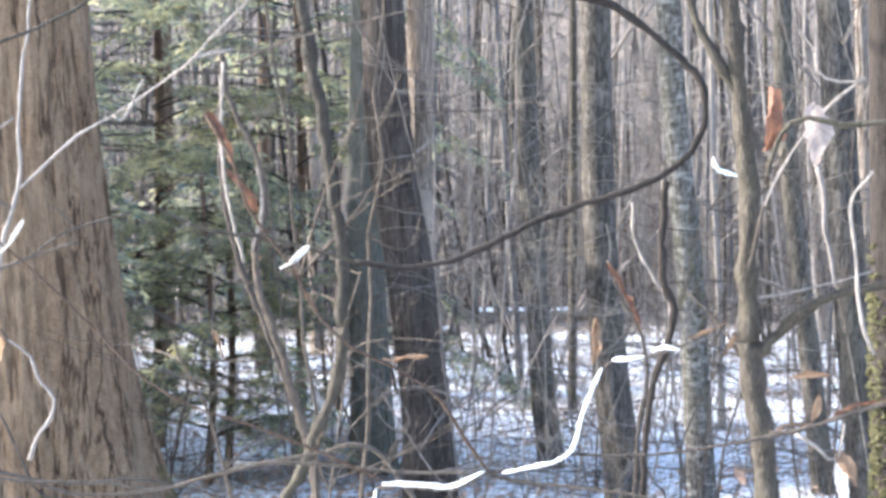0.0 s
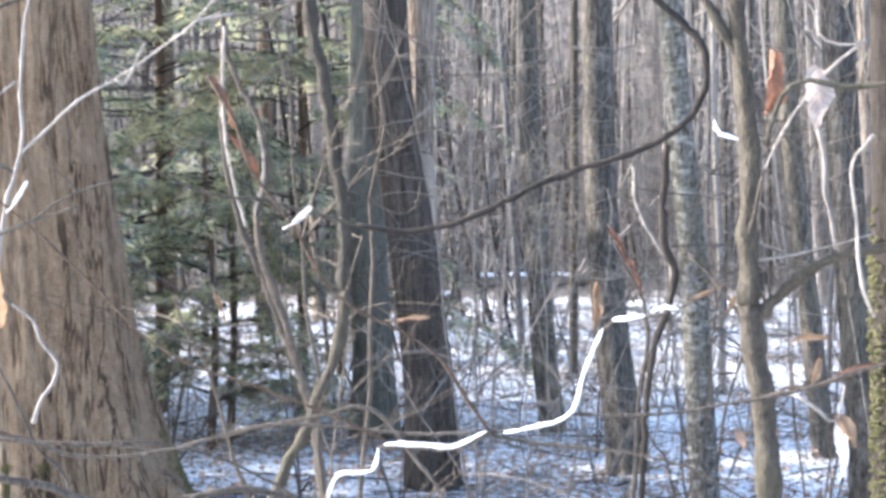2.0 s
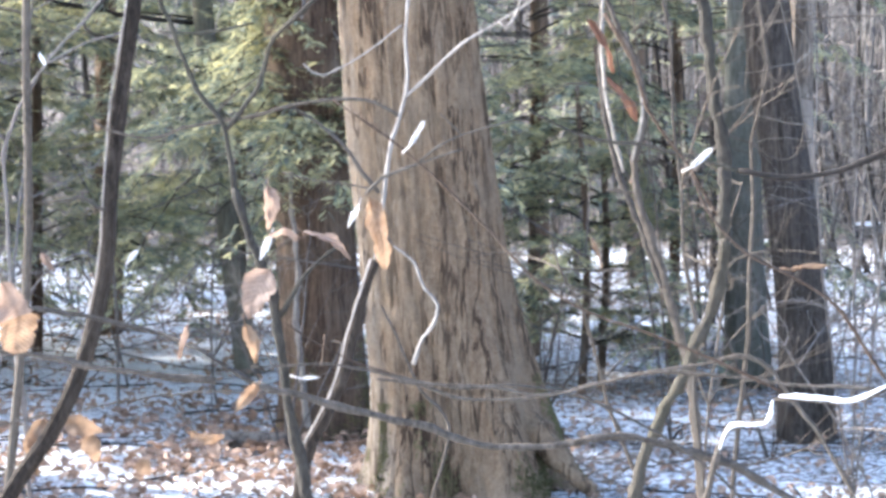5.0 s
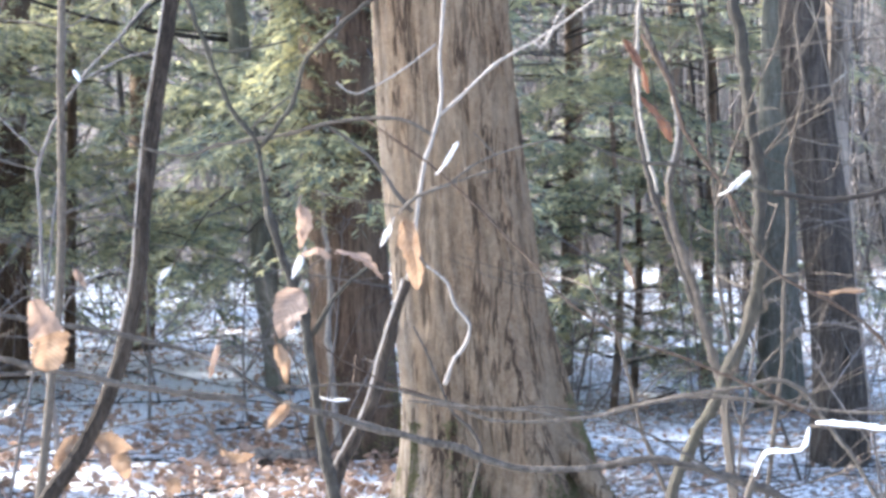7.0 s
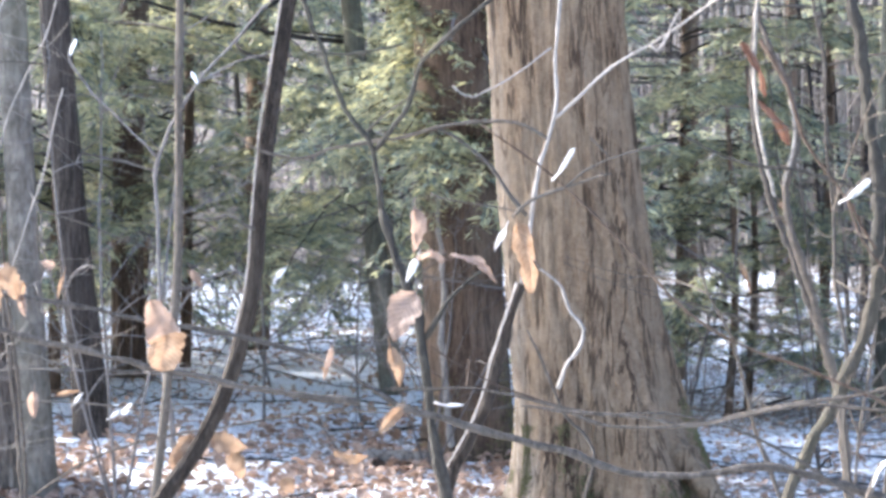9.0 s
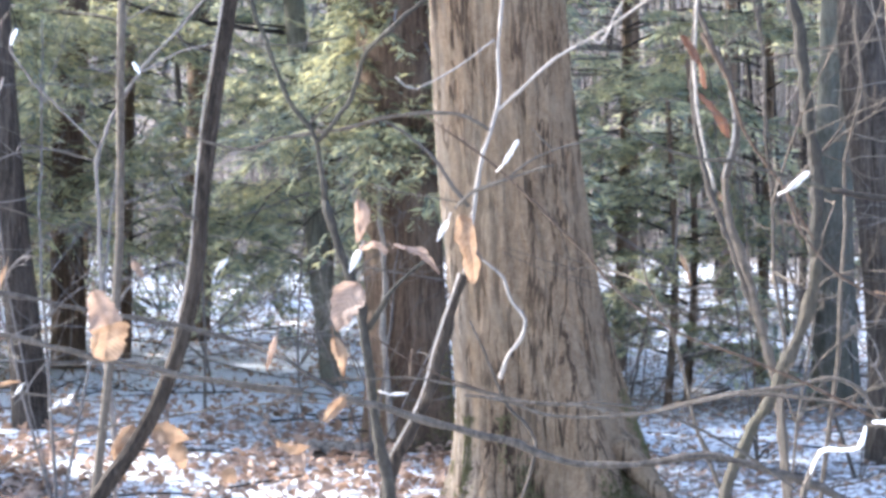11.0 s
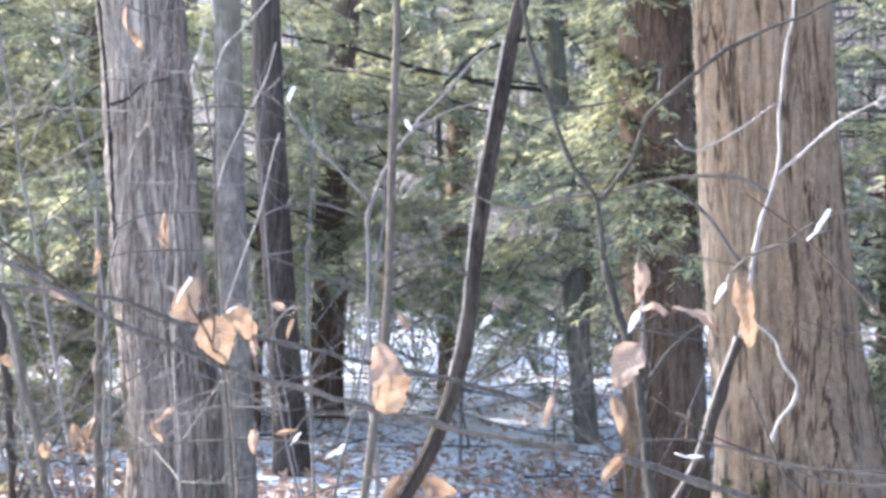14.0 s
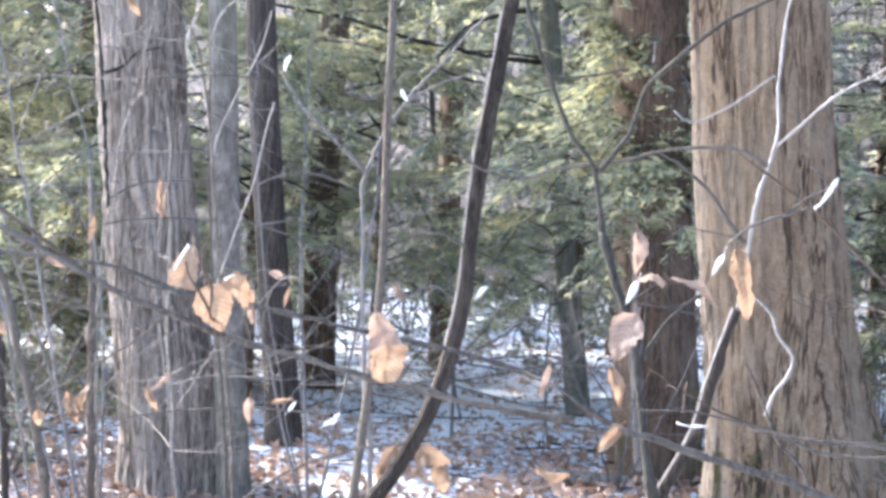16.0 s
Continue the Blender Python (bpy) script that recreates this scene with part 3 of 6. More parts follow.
t, info, v = tree([(-2.516, 9.262, 2.756), (-2.469, 9.275, 2.195), (-2.424, 9.287, 1.633), (-2.368, 9.301, 1.071), (-2.306, 9.316, 0.622)], 0.2148, 0.12, 19, GREYBARK,
    "grey trunk with shaggy vertical bark ridges", 0.4, 0.13, 170, 0.035, 8)
limb(t, [(-2.507, 8.798, 2.046), (-2.441, 8.817, 2.075), (-2.36, 8.838, 2.146), (-2.257, 8.865, 2.171)], 0.009, 0.005, DARKBARK, "stub", label="dead curved branch stub")
limb(t, [(-2.383, 8.832, 1.996), (-2.307, 8.852, 2.083), (-2.334, 8.845, 2.163)], 0.006, 0.003, TWIG, "stub")
limb(t, [(-2.558, 8.732, 2.525), (-2.522, 8.742, 2.207), (-2.49, 8.751, 1.836), (-2.467, 8.758, 1.41)], 0.008, 0.010, DARKBARK, "vine", label="dark vine on the bark")
moss_patch(t, v, info, -0.1, 0.45, 0.35, seed=5.0)
tree([(2.501, 10.072, 2.651), (2.528, 10.065, 2.04), (2.608, 10.045, 1.428), (2.661, 10.031, 0.967), (2.702, 10.021, 0.506), (2.713, 10.018, 0.044)], 0.1286, 0.07, 17, BROWNBARK,
    "dark trunk of a twin-stemmed tree", 0.3, 0.07, 70, 0.08, 7)
tree([(2.771, 10.313, 2.682), (2.755, 10.317, 2.211), (2.748, 10.319, 1.739), (2.761, 10.315, 1.361), (2.791, 10.307, 0.477)], 0.0819, 0.05, 16, GREYBARK,
    "paler trunk of a twin-stemmed tree", 0.3, 0.05, 48, 0.1, 6)
tree([(2.985, 12.63, 1.797), (2.982, 12.63, 1.108), (2.994, 12.627, 0.648), (3.004, 12.625, 0.072)], 0.1263, 0.06, 15, GREENISH,
    "forest trunk greened with algae", 0.5, 0.03, 36, 0.15, 6)
t, info, v = tree([(3.362, 8.114, 2.447), (3.377, 8.108, 2.062), (3.405, 8.096, 1.677), (3.432, 8.085, 1.292), (3.444, 8.08, 0.906), (3.465, 8.071, 0.262)], 0.0622, 0.035, 14, BIRCH,
    "slender birch trunk with dark and pale spots", 0.25, 0.03, 44, 0.03, 6)
moss_patch(t, v, info, 0.9, 2.6, 0.3, "moss tufts on thin bark", 2.0, 1500, 0.01)
tree([(4.031, 12.338, 2.924), (4.046, 12.333, 2.162), (4.083, 12.321, 1.321), (4.11, 12.312, 0.632), (4.196, 12.284, -0.328)], 0.0842, 0.03, 16, MOTTLED, "grey forest trunk with faint ridges", 0.3, 0.05, 32, 0.15, 6)
tree([(3.801, 10.303, 2.696), (3.802, 10.302, 2.052), (3.815, 10.297, 1.408), (3.853, 10.284, 0.761), (3.918, 10.259, -0.048)], 0.0972, 0.03, 17, MOTTLED, "stout grey-brown forest trunk", 0.35, 0.06, 48, 0.1, 7)
tree([(4.347, 8.431, 2.497), (4.369, 8.419, 1.814), (4.395, 8.406, 1.267), (4.426, 8.39, 0.719), (4.459, 8.373, 0.172)], 0.0839, 0.04, 17, MOTTLED, "grey-brown forest trunk with ridged bark", 0.35, 0.06, 60, 0.09, 7)
tree([(5.016, 10.331, 1.887), (5.069, 10.306, 1.221), (5.108, 10.287, 0.722), (5.173, 10.254, -0.111)], 0.0610, 0.03, 14, MOTTLED, "slim leaning forest trunk", 0.3, 0.04, 30, 0.14, 6)
t, info, v = tree([(2.893, 5.233, 2.138), (2.892, 5.233, 1.623), (2.89, 5.235, 1.106), (2.892, 5.234, 0.675)], 0.0618, 0.04, 13, DARKBARK, "dark trunk coated with yellow-green moss", 0.25, 0.05, 72, 0.025, 6)
moss_patch(t, v, info, 0.2, 5, 0.42, "long yellow-green moss coat", 4.0, 9000, 0.014)
tree([(-2.032, 9.071, 2.729), (-2.014, 9.075, 2.319), (-1.986, 9.081, 1.636), (-1.961, 9.087, 1.09), (-1.917, 9.096, 0.407)], 0.0739, 0.035, 14, POLE, "smooth grey young beech trunk", 0.25, 0.015, 28, 0.1, 6)
tree([(-2.221, 10.973, 2.985), (-2.196, 10.978, 2.491), (-2.152, 10.986, 1.832), (-2.099, 10.997, 1.174), (-2.01, 11.013, 0.187)], 0.0923, 0.05, 15, BROWNBARK, "dark red-brown forest trunk", 0.3, 0.05, 40, 0.12, 6)
tree([(-0.501, 13.531, 1.391), (-0.435, 13.533, 0.795), (-0.364, 13.536, 0.196), (-0.324, 13.537, -0.324)], 0.0795, 0.04, 15, GREENISH, "dark forest trunk behind hemlock sprays", 0.3, 0.05, 32, 0.14, 6)
tree([(-2.427, 14.841, 0.944), (-2.418, 14.843, 0.289), (-2.405, 14.845, -0.413)], 0.1237, 0.06, 15, REDBARK, "dark forest trunk behind hemlock sprays", 0.3, 0.05, 32, 0.14, 6)

# ---- leaning saplings ----
t, info, v = tree([(-0.351, 4.627, 1.961), (-0.382, 4.624, 1.773), (-0.409, 4.622, 1.598), (-0.429, 4.62, 1.423), (-0.437, 4.619, 1.288), (-0.467, 4.616, 1.14), (-0.508, 4.611, 1.005), (-0.581, 4.602, 0.857), (-0.655, 4.592, 0.75)], 0.0196, 0.014, 5.5, SAPBARK,
    "dark rough leaning sapling with a sunlit edge", 0.1, 0.3, 36, 0.015, 5, "sapling", "saplings", "sapling", 0.75)
# thin pale strip paints the sunlit left edge onto this stem
limb(t, [(-0.367, 4.585, 1.957), (-0.398, 4.582, 1.77), (-0.427, 4.58, 1.597), (-0.443, 4.578, 1.424), (-0.452, 4.577, 1.29), (-0.481, 4.574, 1.143)], 0.0030, 0.0022, PALETWIG, "bark_strip", label="pale strip, painted sunlit edge of the stem")
limb(t, [(-0.434, 4.569, 1.39), (-0.467, 4.566, 1.404), (-0.49, 4.563, 1.424), (-0.507, 4.561, 1.417), (-0.572, 4.553, 1.411)], 0.006, 0.003, TWIG)
t, info, v = tree([(-0.867, 6.481, 2.147), (-0.874, 6.48, 1.827), (-0.874, 6.48, 1.543), (-0.881, 6.479, 1.202), (-0.899, 6.477, 0.974), (-0.928, 6.473, 0.707), (-0.957, 6.468, 0.44)], 0.0163, 0.008, 7, TWIG,
    "thin grey pole of a young beech", 0.1, 0.0, 10, 0.1, 5, "sapling", "saplings", "sapling", 0.8)

# ---- beech saplings and shrubs near by ----
# straight slender sapling before the great trunk
p = [(0.251, 3.633, 2.018), (0.238, 3.634, 1.903), (0.228, 3.634, 1.84), (0.222, 3.635, 1.725), (0.219, 3.635, 1.619), (0.197, 3.636, 1.551), (0.181, 3.637, 1.471), (0.17, 3.637, 1.397), (0.159, 3.638, 1.312), (0.126, 3.639, 1.206), (0.081, 3.64, 1.057), (0.031, 3.641, 0.962), (0.015, 3.641, 0.901)]
s1 = thing("sapling", tuple(to_ground(p)[-1]), "young beech with pale sunlit stem and a few dry leaves", "sapling", "saplings")
limb(s1, p[:9], 0.0032, 0.0053, PALETWIG, "stem", label="pale upper stem")
limb(s1, to_ground(p[8:]), 0.0106, 0.0180, SAPBARK, "stem")
# pale strip stands in for the sunlit edge of the lower stem
limb(s1, [(0.148, 3.608, 1.314), (0.112, 3.609, 1.208), (0.067, 3.61, 1.058), (0.017, 3.611, 0.967)], 0.0027, 0.0020, PALETWIG, "bark_strip", label="pale strip, painted sunlit edge of the stem")
limb(s1, [(0.216, 3.635, 1.614), (0.25, 3.633, 1.646), (0.333, 3.626, 1.722), (0.406, 3.619, 1.761), (0.478, 3.61, 1.809)] + [(0.54, 3.54, 1.86), (0.582, 3.534, 1.907), (0.64, 3.524, 1.965), (0.703, 3.513, 2.028)], 0.0037, 0.0025, PALETWIG)
limb(s1, [(0.535, 3.541, 1.856), (0.571, 3.536, 1.866), (0.609, 3.53, 1.872)], 0.0037, 0.0037, PALETWIG, "twig")
limb(s1, [(0.602, 3.531, 1.868), (0.649, 3.523, 1.868), (0.732, 3.507, 1.895), (0.846, 3.483, 1.921), (0.97, 3.452, 1.951)], 0.0032, 0.0021, TWIG, "twig")
limb(s1, [(0.393, 3.6, 1.754), (0.404, 3.599, 1.743), (0.424, 3.597, 1.762), (0.437, 3.595, 1.795), (0.453, 3.593, 1.822)], 0.0037, 0.0029, PALETWIG, "twig")
limb(s1, [(0.214, 3.635, 1.752), (0.165, 3.637, 1.714), (0.112, 3.639, 1.681), (0.054, 3.641, 1.66), (0.028, 3.641, 1.681)], 0.0029, 0.0021, PALETWIG, "twig")
limb(s1, [(0.202, 3.636, 1.582), (0.16, 3.638, 1.607), (0.102, 3.64, 1.615), (0.028, 3.641, 1.607), (-0.036, 3.64, 1.59), (-0.088, 3.639, 1.577), (-0.141, 3.638, 1.572), (-0.194, 3.635, 1.564), (-0.252, 3.631, 1.547), (-0.299, 3.627, 1.55), (-0.341, 3.624, 1.564), (-0.377, 3.62, 1.594)], 0.0053, 0.0027, TWIG)
limb(s1, [(0.166, 3.637, 1.44), (0.139, 3.638, 1.471), (0.102, 3.64, 1.524), (0.065, 3.64, 1.564), (0.044, 3.641, 1.579), (-0.004, 3.641, 1.6)], 0.0053, 0.0032, TWIG)
limb(s1, [(0.138, 3.619, 1.435), (0.175, 3.617, 1.466), (0.228, 3.614, 1.487), (0.28, 3.611, 1.505), (0.322, 3.607, 1.516)], 0.0048, 0.0027, TWIG)
limb(s1, [(0.238, 3.614, 1.491), (0.28, 3.611, 1.524), (0.324, 3.607, 1.545), (0.373, 3.602, 1.558), (0.425, 3.597, 1.571)], 0.0032, 0.0021, TWIG, "twig")
limb(s1, [(0.322, 3.607, 1.543), (0.303, 3.609, 1.564), (0.282, 3.611, 1.585)], 0.0027, 0.0016, TWIG, "twig")
limb(s1, [(0.155, 3.638, 1.445), (0.102, 3.64, 1.455), (0.039, 3.641, 1.463), (-0.014, 3.641, 1.477)], 0.0021, 0.0016, TWIG, "twig")
leaf(s1, *[(0.145, 3.542, 1.425), (0.172, 3.541, 1.297)], 0.0235, LEAF, 0.05, 0.4, (0.4, -1, 0.1), label="orange-brown folded dry beech leaf", shape="strap")
leaf(s1, *[(0.125, 3.539, 1.416), (0.104, 3.54, 1.374)], 0.0080, WHITELEAF, 0.1, 0.5, label="small bleached leaf")

# grey sapling with hanging leaves
p = [(-0.266, 3.429, 1.999), (-0.242, 3.431, 1.861), (-0.227, 3.432, 1.801), (-0.192, 3.435, 1.712), (-0.161, 3.436, 1.628), (-0.113, 3.439, 1.555), (-0.097, 3.439, 1.453), (-0.068, 3.44, 1.358), (-0.035, 3.44, 1.257), (-0.021, 3.441, 1.142), (-0.005, 3.441, 1.031), (0.017, 3.441, 0.935)]
s2 = thing("sapling", tuple(to_ground(p)[-1]), "grey young beech hung with curled dry leaves", "sapling", "saplings")
limb(s2, p[:7], 0.0055, 0.0065, SMOOTH, "stem")
limb(s2, to_ground(p[6:]), 0.0070, 0.0160, SMOOTH, "stem")
limb(s2, [(-0.113, 3.439, 1.555), (-0.068, 3.44, 1.608), (-0.043, 3.44, 1.663), (-0.031, 3.441, 1.701)] + [(0.026, 3.385, 1.758), (0.113, 3.382, 1.831), (0.219, 3.375, 1.881), (0.295, 3.369, 1.915), (0.37, 3.36, 1.959)], 0.0060, 0.0035, SMOOTH)
limb(s2, [(-0.133, 3.438, 1.583), (-0.083, 3.439, 1.628), (-0.033, 3.44, 1.663)], 0.0025, 0.0015, TWIG, "twig")
limb(s2, [(-0.021, 3.441, 1.222), (0.017, 3.441, 1.288), (0.052, 3.441, 1.323), (0.089, 3.44, 1.349)], 0.0060, 0.0030, SMOOTH)
limb(s2, [(-0.227, 3.432, 1.73), (-0.172, 3.436, 1.724), (-0.113, 3.439, 1.732), (-0.058, 3.44, 1.744)], 0.0035, 0.0020, SMOOTH, "twig")
limb(s2, [(-0.028, 3.441, 1.353), (-0.035, 3.44, 1.393), (-0.041, 3.44, 1.451)], 0.0020, 0.0015, TWIG, "twig")
limb(s2, [(-0.028, 3.441, 1.222), (-0.038, 3.44, 1.283), (-0.048, 3.44, 1.303), (0.017, 3.441, 1.375)], 0.0020, 0.0015, TWIG, "twig")
limb(s2, [(-0.032, 3.34, 1.142), (-0.051, 3.34, 1.191), (-0.059, 3.34, 1.226)], 0.0019, 0.0015, TWIG, "twig")
leaf(s2, *[(-0.036, 3.24, 1.458), (-0.038, 3.24, 1.382)], 0.0230, PALELEAF, 0.08, 0.7, (0.5, -1, 0.1), label="curled pinkish dry leaf")
leaf(s2, *[(0.015, 3.241, 1.369), (-0.035, 3.24, 1.376)], 0.0230, PALELEAF, -0.28, 0.4, (0, -0.5, -1), label="arched dry leaf")
leaf(s2, *[(-0.032, 3.24, 1.373), (-0.051, 3.24, 1.333)], 0.0094, WHITELEAF, 0.05, 0.6, label="bleached leaf tip")
leaf(s2, *[(0.022, 3.241, 1.378), (0.102, 3.239, 1.333)], 0.0165, PALELEAF, 0.14, 0.5, (0.3, -0.5, 1), label="arched dry leaf")
leaf(s2, *[(-0.032, 3.04, 1.328), (-0.068, 3.04, 1.251)], 0.0389, PALELEAF, 0.06, 0.25, (-0.5, -1, 0.25), label="broad ribbed dry leaf")
leaf(s2, *[(-0.072, 3.04, 1.244), (-0.056, 3.04, 1.18)], 0.0159, LEAF, 0.12, 0.7, (0.3, -1, 0), label="folded orange dry leaf")
leaf(s2, *[(-0.053, 3.04, 1.147), (-0.09, 3.039, 1.106)], 0.0150, LEAF, 0.1, 0.4, label="orange dry leaf")
leaf(s2, *[(-0.178, 3.335, 1.219), (-0.195, 3.334, 1.157)], 0.0078, PALELEAF, 0.05, 0.5, label="small pale hanging leaf")

# bent sapling whose stem crosses the whole view
p = [(-1.4, 3.103, 1.636), (-1.294, 3.147, 1.547), (-1.203, 3.182, 1.477), (-1.111, 3.214, 1.423), (-0.998, 3.249, 1.358), (-0.883, 3.281, 1.301), (-0.756, 3.311, 1.251), (-0.638, 3.335, 1.217), (-0.529, 3.352, 1.189), (-0.399, 3.369, 1.159), (-0.269, 3.38, 1.131), (-0.131, 3.387, 1.117)]
q = [(-0.071, 3.34, 1.117), (0.027, 3.341, 1.089), (0.124, 3.339, 1.059), (0.221, 3.334, 1.034), (0.318, 3.326, 1.007), (0.452, 3.311, 0.997), (0.547, 3.297, 1.016), (0.603, 3.287, 1.011), (0.667, 3.275, 0.99), (0.75, 3.257, 0.966), (0.822, 3.24, 0.925)]
stem = p + q[1:]
s3 = thing("sapling", tuple(to_ground(stem)[-1]), "arching young beech with bronze leaves, stem bent low", "sapling", "saplings")
limb(s3, p, 0.0062, 0.0078, DARKTWIG, "stem")
limb(s3, to_ground(q, 1.2), 0.0062, 0.0092, DARKTWIG, "stem")
limb(s3, [(-1.383, 3.219, 1.427), (-1.328, 3.241, 1.414), (-1.189, 3.293, 1.388), (-1.065, 3.334, 1.375), (-0.948, 3.367, 1.359), (-0.848, 3.393, 1.317), (-0.707, 3.423, 1.296), (-0.544, 3.451, 1.26), (-0.442, 3.465, 1.239), (-0.329, 3.476, 1.218), (-0.247, 3.482, 1.196)] + [(-0.153, 3.437, 1.158), (-0.068, 3.44, 1.106)], 0.0048, 0.0056, DARKTWIG)
limb(s3, [(-1.256, 3.183, 1.538), (-1.183, 3.21, 1.495), (-1.099, 3.239, 1.437), (-1.023, 3.263, 1.379), (-0.979, 3.276, 1.341)], 0.0030, 0.0040, RUST)
limb(s3, [(-0.935, 3.319, 1.359), (-0.905, 3.327, 1.334), (-0.866, 3.337, 1.327), (-0.817, 3.349, 1.322)], 0.0020, 0.0015, TWIG, "twig")
leaf(s3, *[(-0.453, 3.262, 1.252), (-0.464, 3.261, 1.182)], 0.0400, LEAF, 0.04, 0.25, (0.3, -1, -0.1), label="orange lower half of a torn dry leaf", shape="bag")
leaf(s3, *[(-0.789, 3.208, 1.41), (-0.804, 3.205, 1.336)], 0.0440, LEAF, 0.05, 0.25, (-0.3, -1, 0.2), label="folded tan dry leaf", shape="tent")
# white roll paints the sunlit edge of the folded leaf
limb(s3, [(-0.79, 3.177, 1.411), (-0.799, 3.175, 1.396), (-0.811, 3.172, 1.369)], 0.0030, 0.0024, WHITELEAF, "leaf_edge", label="rolled leaf edge painted white as sunlit")
leaf(s3, *[(-0.764, 3.214, 1.345), (-0.737, 3.22, 1.262)], 0.0440, LEAF, 0.03, 0.2, (0.1, -1, 0.2), label="broad glowing tan dry leaf")
leaf(s3, *[(-0.734, 3.231, 1.356), (-0.693, 3.239, 1.305)], 0.0250, LEAF, 0.14, 0.5, (0.5, -1, 0.4), label="curled brown dry leaf", shape="bag")
leaf(s3, *[(-0.691, 3.229, 1.315), (-0.685, 3.231, 1.276)], 0.0105, PALELEAF, 0.1, 0.6, label="hanging leaf tip")
# highlight on the curled leaf, painted as a small white roll
limb(s3, [(-0.729, 3.191, 1.352), (-0.722, 3.192, 1.359), (-0.713, 3.194, 1.363)], 0.0028, 0.0016, WHITELEAF, "leaf_edge", label="rolled leaf edge painted white as sunlit")
limb(s3, [(-0.751, 3.309, 1.25), (-0.75, 3.237, 1.278), (-0.745, 3.156, 1.303), (-0.743, 3.157, 1.339), (-0.758, 3.154, 1.375), (-0.761, 3.153, 1.402), (-0.749, 3.156, 1.424)], 0.0042, 0.0022, RUST, "twig")
limb(s3, [(-0.745, 3.156, 1.301), (-0.766, 3.152, 1.336), (-0.783, 3.148, 1.365), (-0.787, 3.147, 1.384)], 0.0032, 0.0018, RUST, "twig")
leaf(s3, *[(-0.474, 3.229, 1.304), (-0.454, 3.232, 1.245)], 0.0430, PALELEAF, -0.05, 0.3, (-0.2, -1, 0.5), label="pale upper fold of a large dry leaf", shape="tent")
leaf(s3, *[(-1.411, 4.796, 1.431), (-1.423, 4.792, 1.357)], 0.0118, LEAF, 0.1, 0.6, (0.6, -1, 0), label="small orange leaf")
leaf(s3, *[(-0.655, 3.331, 1.355), (-0.68, 3.327, 1.364)], 0.0110, PALELEAF, 0.1, 0.5, label="small pale leaf")
leaf(s3, *[(-0.64, 3.334, 1.34), (-0.651, 3.332, 1.3)], 0.0070, LEAF, 0.1, 0.7, label="small orange leaf")
leaf(s3, *[(-1.201, 3.236, 1.4), (-1.173, 3.246, 1.386)], 0.0120, PALELEAF, 0.1, 0.5, label="small pale leaf")
leaf(s3, *[(-1.069, 3.28, 1.377), (-1.031, 3.292, 1.362)], 0.0100, PALELEAF, 0.1, 0.5, label="small pale leaf")

# rusty shrub close to the camera, its lower twig painted white as sunlit
p = [(0.408, 1.934, 1.486), (0.425, 1.931, 1.447), (0.467, 1.921, 1.402), (0.507, 1.912, 1.375), (0.547, 1.902, 1.351), (0.58, 1.892, 1.297), (0.6, 1.887, 1.266)]
j = (0.6, 1.887, 1.266)
root = [(0.488, 1.917, 1.25), (0.484, 1.918, 1.231), (0.445, 1.926, 1.223), (0.435, 1.928, 1.199), (0.429, 1.93, 1.173)]
s4 = thing("shrub", tuple(to_ground(root)[-1]), "low shrub with rusty twigs, some painted white as sunlit", "shrub")
limb(s4, to_ground(root), 0.0038, 0.0077, TWIG, "stem")
limb(s4, [root[0]] + [(0.528, 1.907, 1.253), (0.568, 1.896, 1.25), (0.6, 1.887, 1.266)], 0.0035, 0.0035, TWIG)
# white sleeves in the snow material paint the sunlit stretches of twig
limb(s4, [(0.489, 1.896, 1.257), (0.523, 1.887, 1.257), (0.561, 1.877, 1.254), (0.591, 1.868, 1.268)], 0.0038, 0.0027, SNOW, "snow_crust", 10, rough=0.9, step=0.007, spindle=True, label="white sleeve painted as sunlit twig")
limb(s4, [(0.609, 1.863, 1.266), (0.635, 1.854, 1.271), (0.673, 1.842, 1.285), (0.69, 1.836, 1.33), (0.702, 1.831, 1.359), (0.708, 1.829, 1.374)], 0.0027, 0.0024, SNOW, "snow_crust", 10, rough=0.9, step=0.007, spindle=True, label="white sleeve painted as sunlit twig")
limb(s4, [(0.483, 1.897, 1.253), (0.479, 1.898, 1.234), (0.441, 1.907, 1.225), (0.433, 1.909, 1.204)], 0.0029, 0.0024, SNOW, "snow_crust", 10, rough=0.9, step=0.007, spindle=True, label="white sleeve painted as sunlit twig")
limb(s4, [(0.6, 1.887, 1.265), (0.642, 1.874, 1.268), (0.681, 1.86, 1.281), (0.698, 1.854, 1.328), (0.714, 1.849, 1.372), (0.727, 1.844, 1.381), (0.756, 1.833, 1.382), (0.786, 1.821, 1.392), (0.823, 1.805, 1.41)], 0.0027, 0.0012, TWIG)
limb(s4, [(0.585, 1.47, 1.403), (0.599, 1.464, 1.404), (0.61, 1.46, 1.406)], 0.0024, 0.0019, SNOW, "snow_crust", 10, rough=0.9, step=0.007, spindle=True, label="white sleeve painted as sunlit twig")
limb(s4, [(0.651, 1.551, 1.405), (0.662, 1.547, 1.409), (0.673, 1.542, 1.407)], 0.0020, 0.0020, SNOW, "snow_crust", 10, rough=0.9, step=0.007, spindle=True, label="white sleeve painted as sunlit twig")
limb(s4, [(0.683, 1.86, 1.283), (0.719, 1.847, 1.28), (0.763, 1.83, 1.281), (0.822, 1.805, 1.29), (0.874, 1.781, 1.301), (0.916, 1.762, 1.313), (0.965, 1.736, 1.331), (1, 1.717, 1.34)], 0.0024, 0.0021, TWIG)
